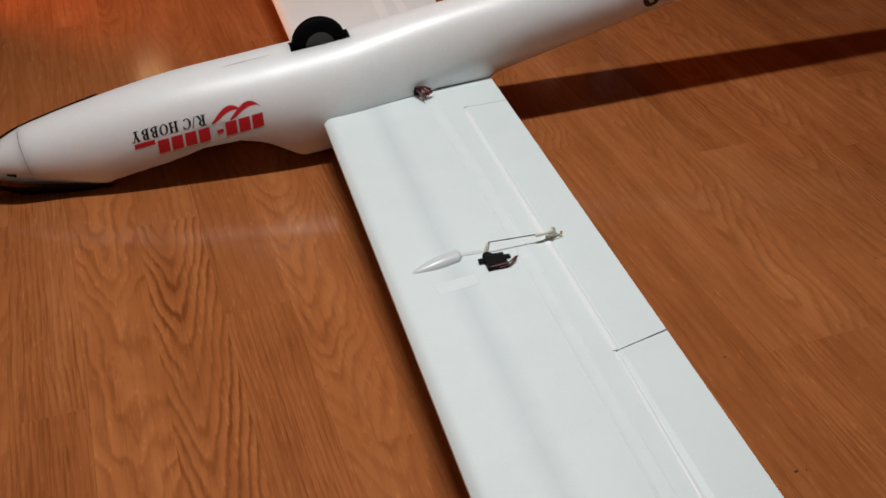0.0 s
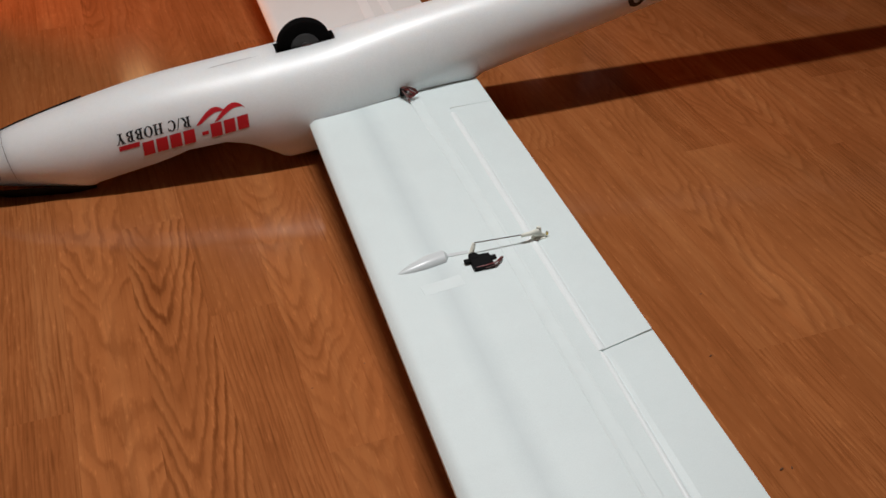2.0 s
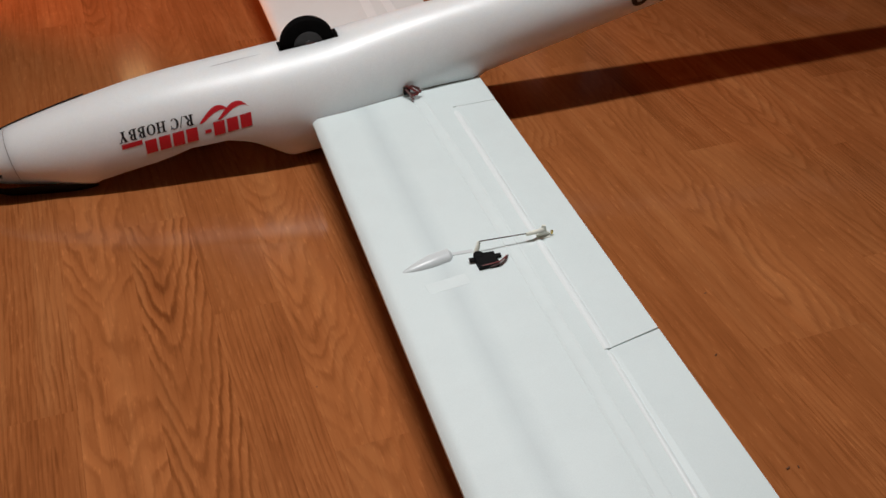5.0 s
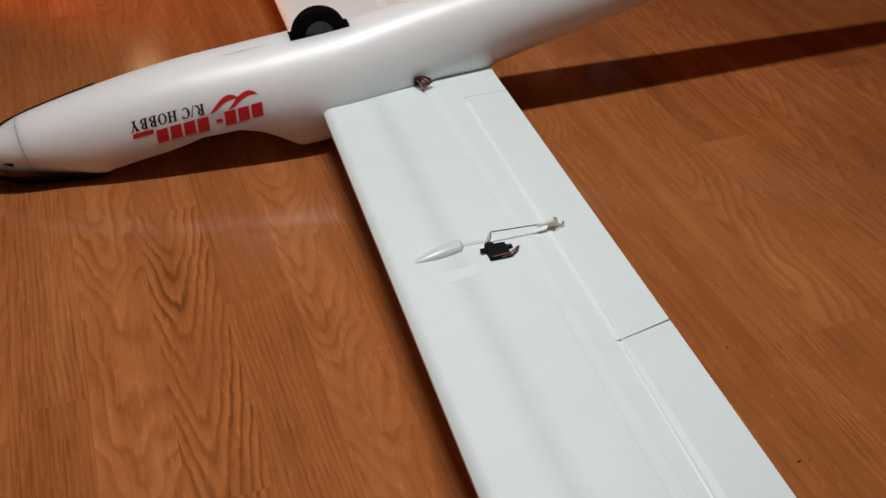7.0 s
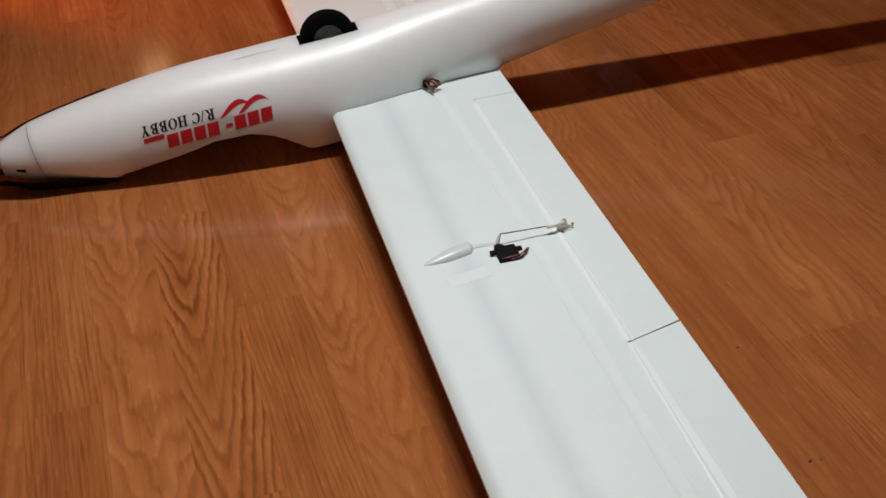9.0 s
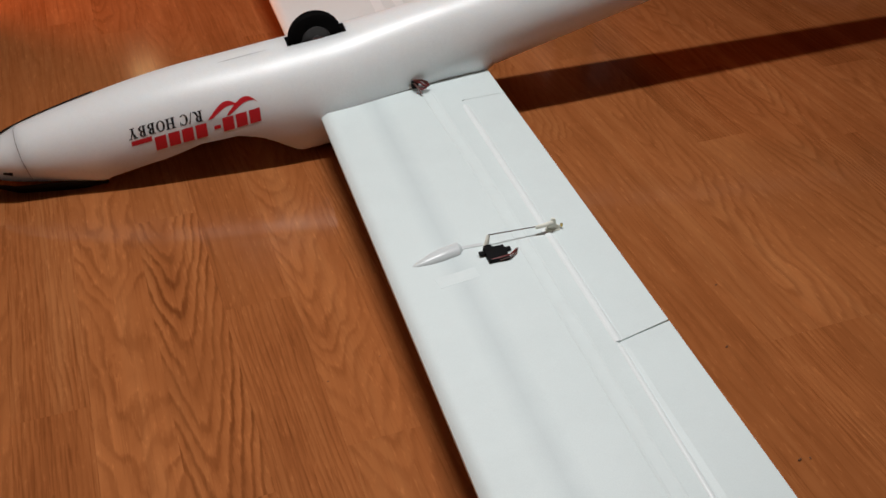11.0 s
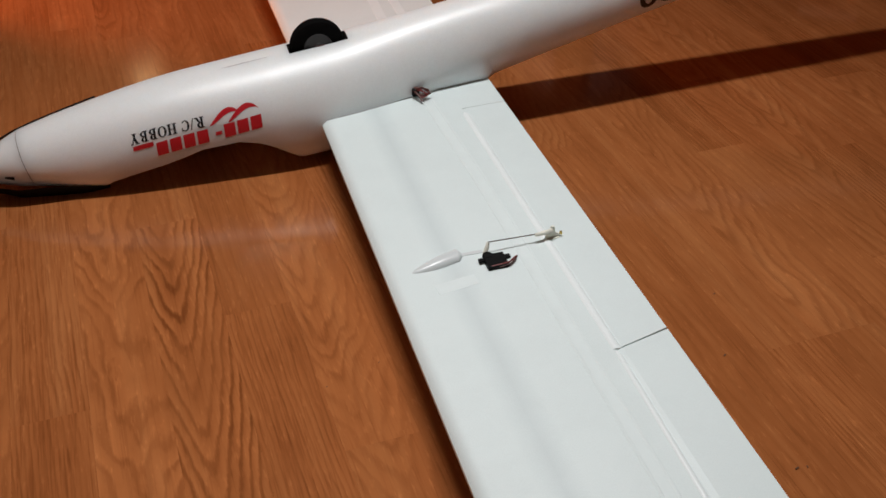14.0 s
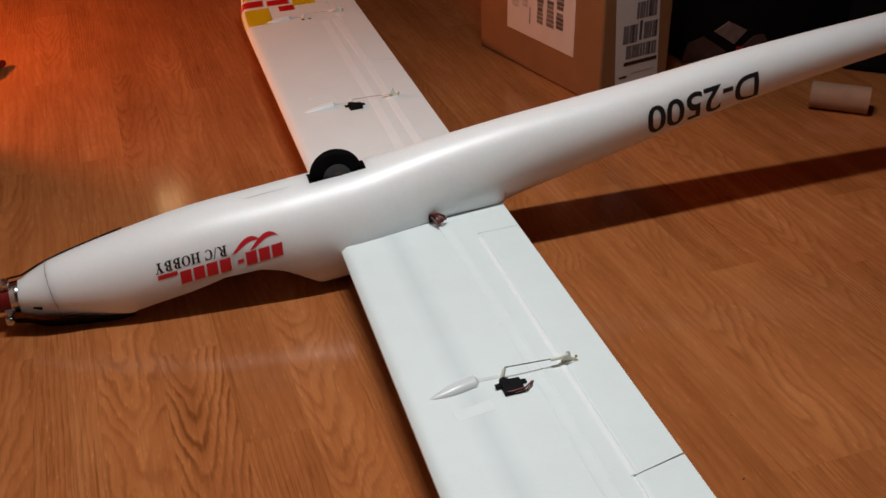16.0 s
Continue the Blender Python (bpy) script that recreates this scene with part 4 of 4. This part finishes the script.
def on_case(outline, thick):
    """A flat patch sewn on the case's front, from (x, z) corners in the room."""
    return loft([[Vector((x - 1.325, y, z)) for x, z in outline] for y in (-0.1495, -0.1505 - thick)])


part("patch", on_case([(1.0151, 0.0516), (1.043, 0.0667), (1.0834, 0.0459), (1.0587, 0.0228)], 0.002), PATCH, case, "pale cloth patch")
part("patch", on_case([(0.9534, 0.0021), (0.9643, 0.0365), (0.9953, 0.0449), (1.0451, 0.0107), (1.0206, 0.003)], 0.002), PATCH_BROWN, case, "brown cloth patch")
part("patch", on_case([(1.0763, 0.0151), (1.1008, 0.0331), (1.1211, 0.0326), (1.1374, 0.0068)], 0.002), PATCH_BROWN, case, "brown cloth patch")
part("red_tag", on_case([(1.0655, 0.0165), (1.0775, 0.0149), (1.0787, 0.0072), (1.0666, 0.0089)], 0.004), RED_INK, case, "small red tag")
dark_case("black_bag", (0.40, 0.34, 0.36), (1.455, 1.365, 0), -42, "black cloth bag standing on the floor")

tool = tagged(new("red_handled_tool"), "small red handled hand tool lying on the floor", "tool")
tool.matrix_world = pose(-0.209, 1.925, 0.0, 0, 0, 52)
part("grip", tube([(-0.07, 0, 0.010), (-0.03, 0.004, 0.010), (0.0, 0.002, 0.009), (0.018, 0, 0.008), (0.024, 0, 0.008)], [0.007, 0.009, 0.008, 0.0065, 0.003], 14), RED_GRIP, tool, "red plastic grip", True)
part("grip", tube([(-0.07, -0.018, 0.010), (-0.03, -0.012, 0.010), (0.0, -0.004, 0.009), (0.014, -0.001, 0.012)], [0.007, 0.008, 0.007, 0.004], 14), RED_GRIP, tool, "red plastic grip", True)

# ---- floor of laminate strips ----
STRIP, GAP, THICK = 0.0645, 0.00002, 0.008
floor = tagged(part("floor", block((FLOOR_X[1] - FLOOR_X[0], FLOOR_Y[1] - FLOOR_Y[0], 0.1), ((FLOOR_X[0] + FLOOR_X[1]) / 2, (FLOOR_Y[0] + FLOOR_Y[1]) / 2, -0.05 - THICK)), GROUT),
               "warm oak laminate floor in narrow strips", "floor", kind="structure")
LENGTHS = (0.40, 0.48, 0.57, 0.66)


def board_mesh(length, material):
    bm = bmesh.new()
    w, l, e = (STRIP - GAP) / 2, (length - GAP) / 2, 0.00001
    rows = [[(-w, -l, -THICK), (w, -l, -THICK), (w, l, -THICK), (-w, l, -THICK)], [(-w, -l, -e), (w, -l, -e), (w, l, -e), (-w, l, -e)],
            [(-w + e, -l + e, 0), (w - e, -l + e, 0), (w - e, l - e, 0), (-w + e, l - e, 0)]]
    loft(rows, True, bm)
    bmesh.ops.recalc_face_normals(bm, faces=bm.faces[:])
    me = bpy.data.meshes.new("strip")
    bm.to_mesh(me)
    bm.free()
    me.materials.append(material)
    return me


BOARDS = {(l, m): board_mesh(l, m) for l in LENGTHS for m in (OAK, OAK_TICKS, OAK_ARCH, OAK_SOFT, OAK_SWIRL, OAK_FAINT)}
JOINTS = {-2: 0.680, -1: 0.50, 0: 0.936, 1: 0.765, 2: 0.563, 8: 0.553, 9: 0.553, 10: 0.877}


def grain(i, y0, l):
    """The grain of the strip i that begins at y0."""
    if i == 0 and y0 < 0.9:
        return OAK_ARCH
    if i == -1 and y0 < 0.9:
        return OAK_SOFT
    if i == 2 and 0.5 < y0 < 0.9:
        return OAK_SWIRL
    if i == 7 and 0.4 < y0 < 1.0:
        return OAK_SWIRL
    if i in (9, 11) and 0.3 < y0 < 1.1:
        return OAK_FAINT
    if i in (-2, 1) and y0 + l < 0.80:
        return OAK_TICKS
    return rng.choice((OAK, OAK, OAK, OAK_TICKS, OAK_FAINT))



rng = random.Random(11)
rest_v, rest_f = [], []
for i in range(-42, 54):
    x = -0.0155 + (i + 0.5) * STRIP
    if not FLOOR_X[0] < x < FLOOR_X[1]:
        continue
    known = JOINTS.get(i, 0.56 + rng.uniform(-0.3, 0.5))
    runs, y = [], known
    while y < FLOOR_Y[1]:
        l = rng.choice(LENGTHS)
        runs.append((y, l))
        y += l
    y = known
    while y > FLOOR_Y[0]:
        l = rng.choice(LENGTHS)
        y -= l
        runs.append((y, l))
    for y0, l in runs:
        if -0.62 < x < 1.42 and 0.1 < y0 + l / 2 < 2.9:
            ob = new("strip", BOARDS[l, grain(i, y0, l)])
            ob.location = (x, y0 + l / 2, 0.0)
            ob.parent = floor
        else:
            w, e = (STRIP - GAP) / 2, 0.0
            k = len(rest_v)
            rest_v += [(x - w, y0, 0.0), (x + w, y0, 0.0), (x + w, y0 + l - GAP, 0.0), (x - w, y0 + l - GAP, 0.0)]
            rest_v += [(p[0], p[1], -THICK) for p in rest_v[k:k + 4]]
            rest_f += [(k, k + 1, k + 2, k + 3)] + [(k + a, k + 4 + a, k + 4 + (a + 1) % 4, k + (a + 1) % 4) for a in range(4)]
me = bpy.data.meshes.new("strips")
me.from_pydata(rest_v, [], rest_f)
me.materials.append(OAK_REST)
rest = new("strips", me)
rest.parent = floor
rest["kind"] = "stuff"

# a few crumbs on the boards
bm = bmesh.new()
for cx, cy, size, turn in ((0.453, 0.425, 0.0022, 20), (0.462, 0.4235, 0.0016, 70), (0.118, 0.640, 0.0011, 0), (0.170, 0.655, 0.0010, 40), (0.508, 0.640, 0.0014, 10), (0.470, 0.560, 0.0018, 30)):
    block((size * 1.6, size * 0.7, size * 0.5), (cx, cy, size * 0.25), size * 0.12, pose(0, 0, 0, 0, 0, turn), 1, bm)
tagged(part("floor_crumbs", bm, GROUT), "tiny dark crumbs scattered on the wooden floor", "crumbs", kind="stuff")
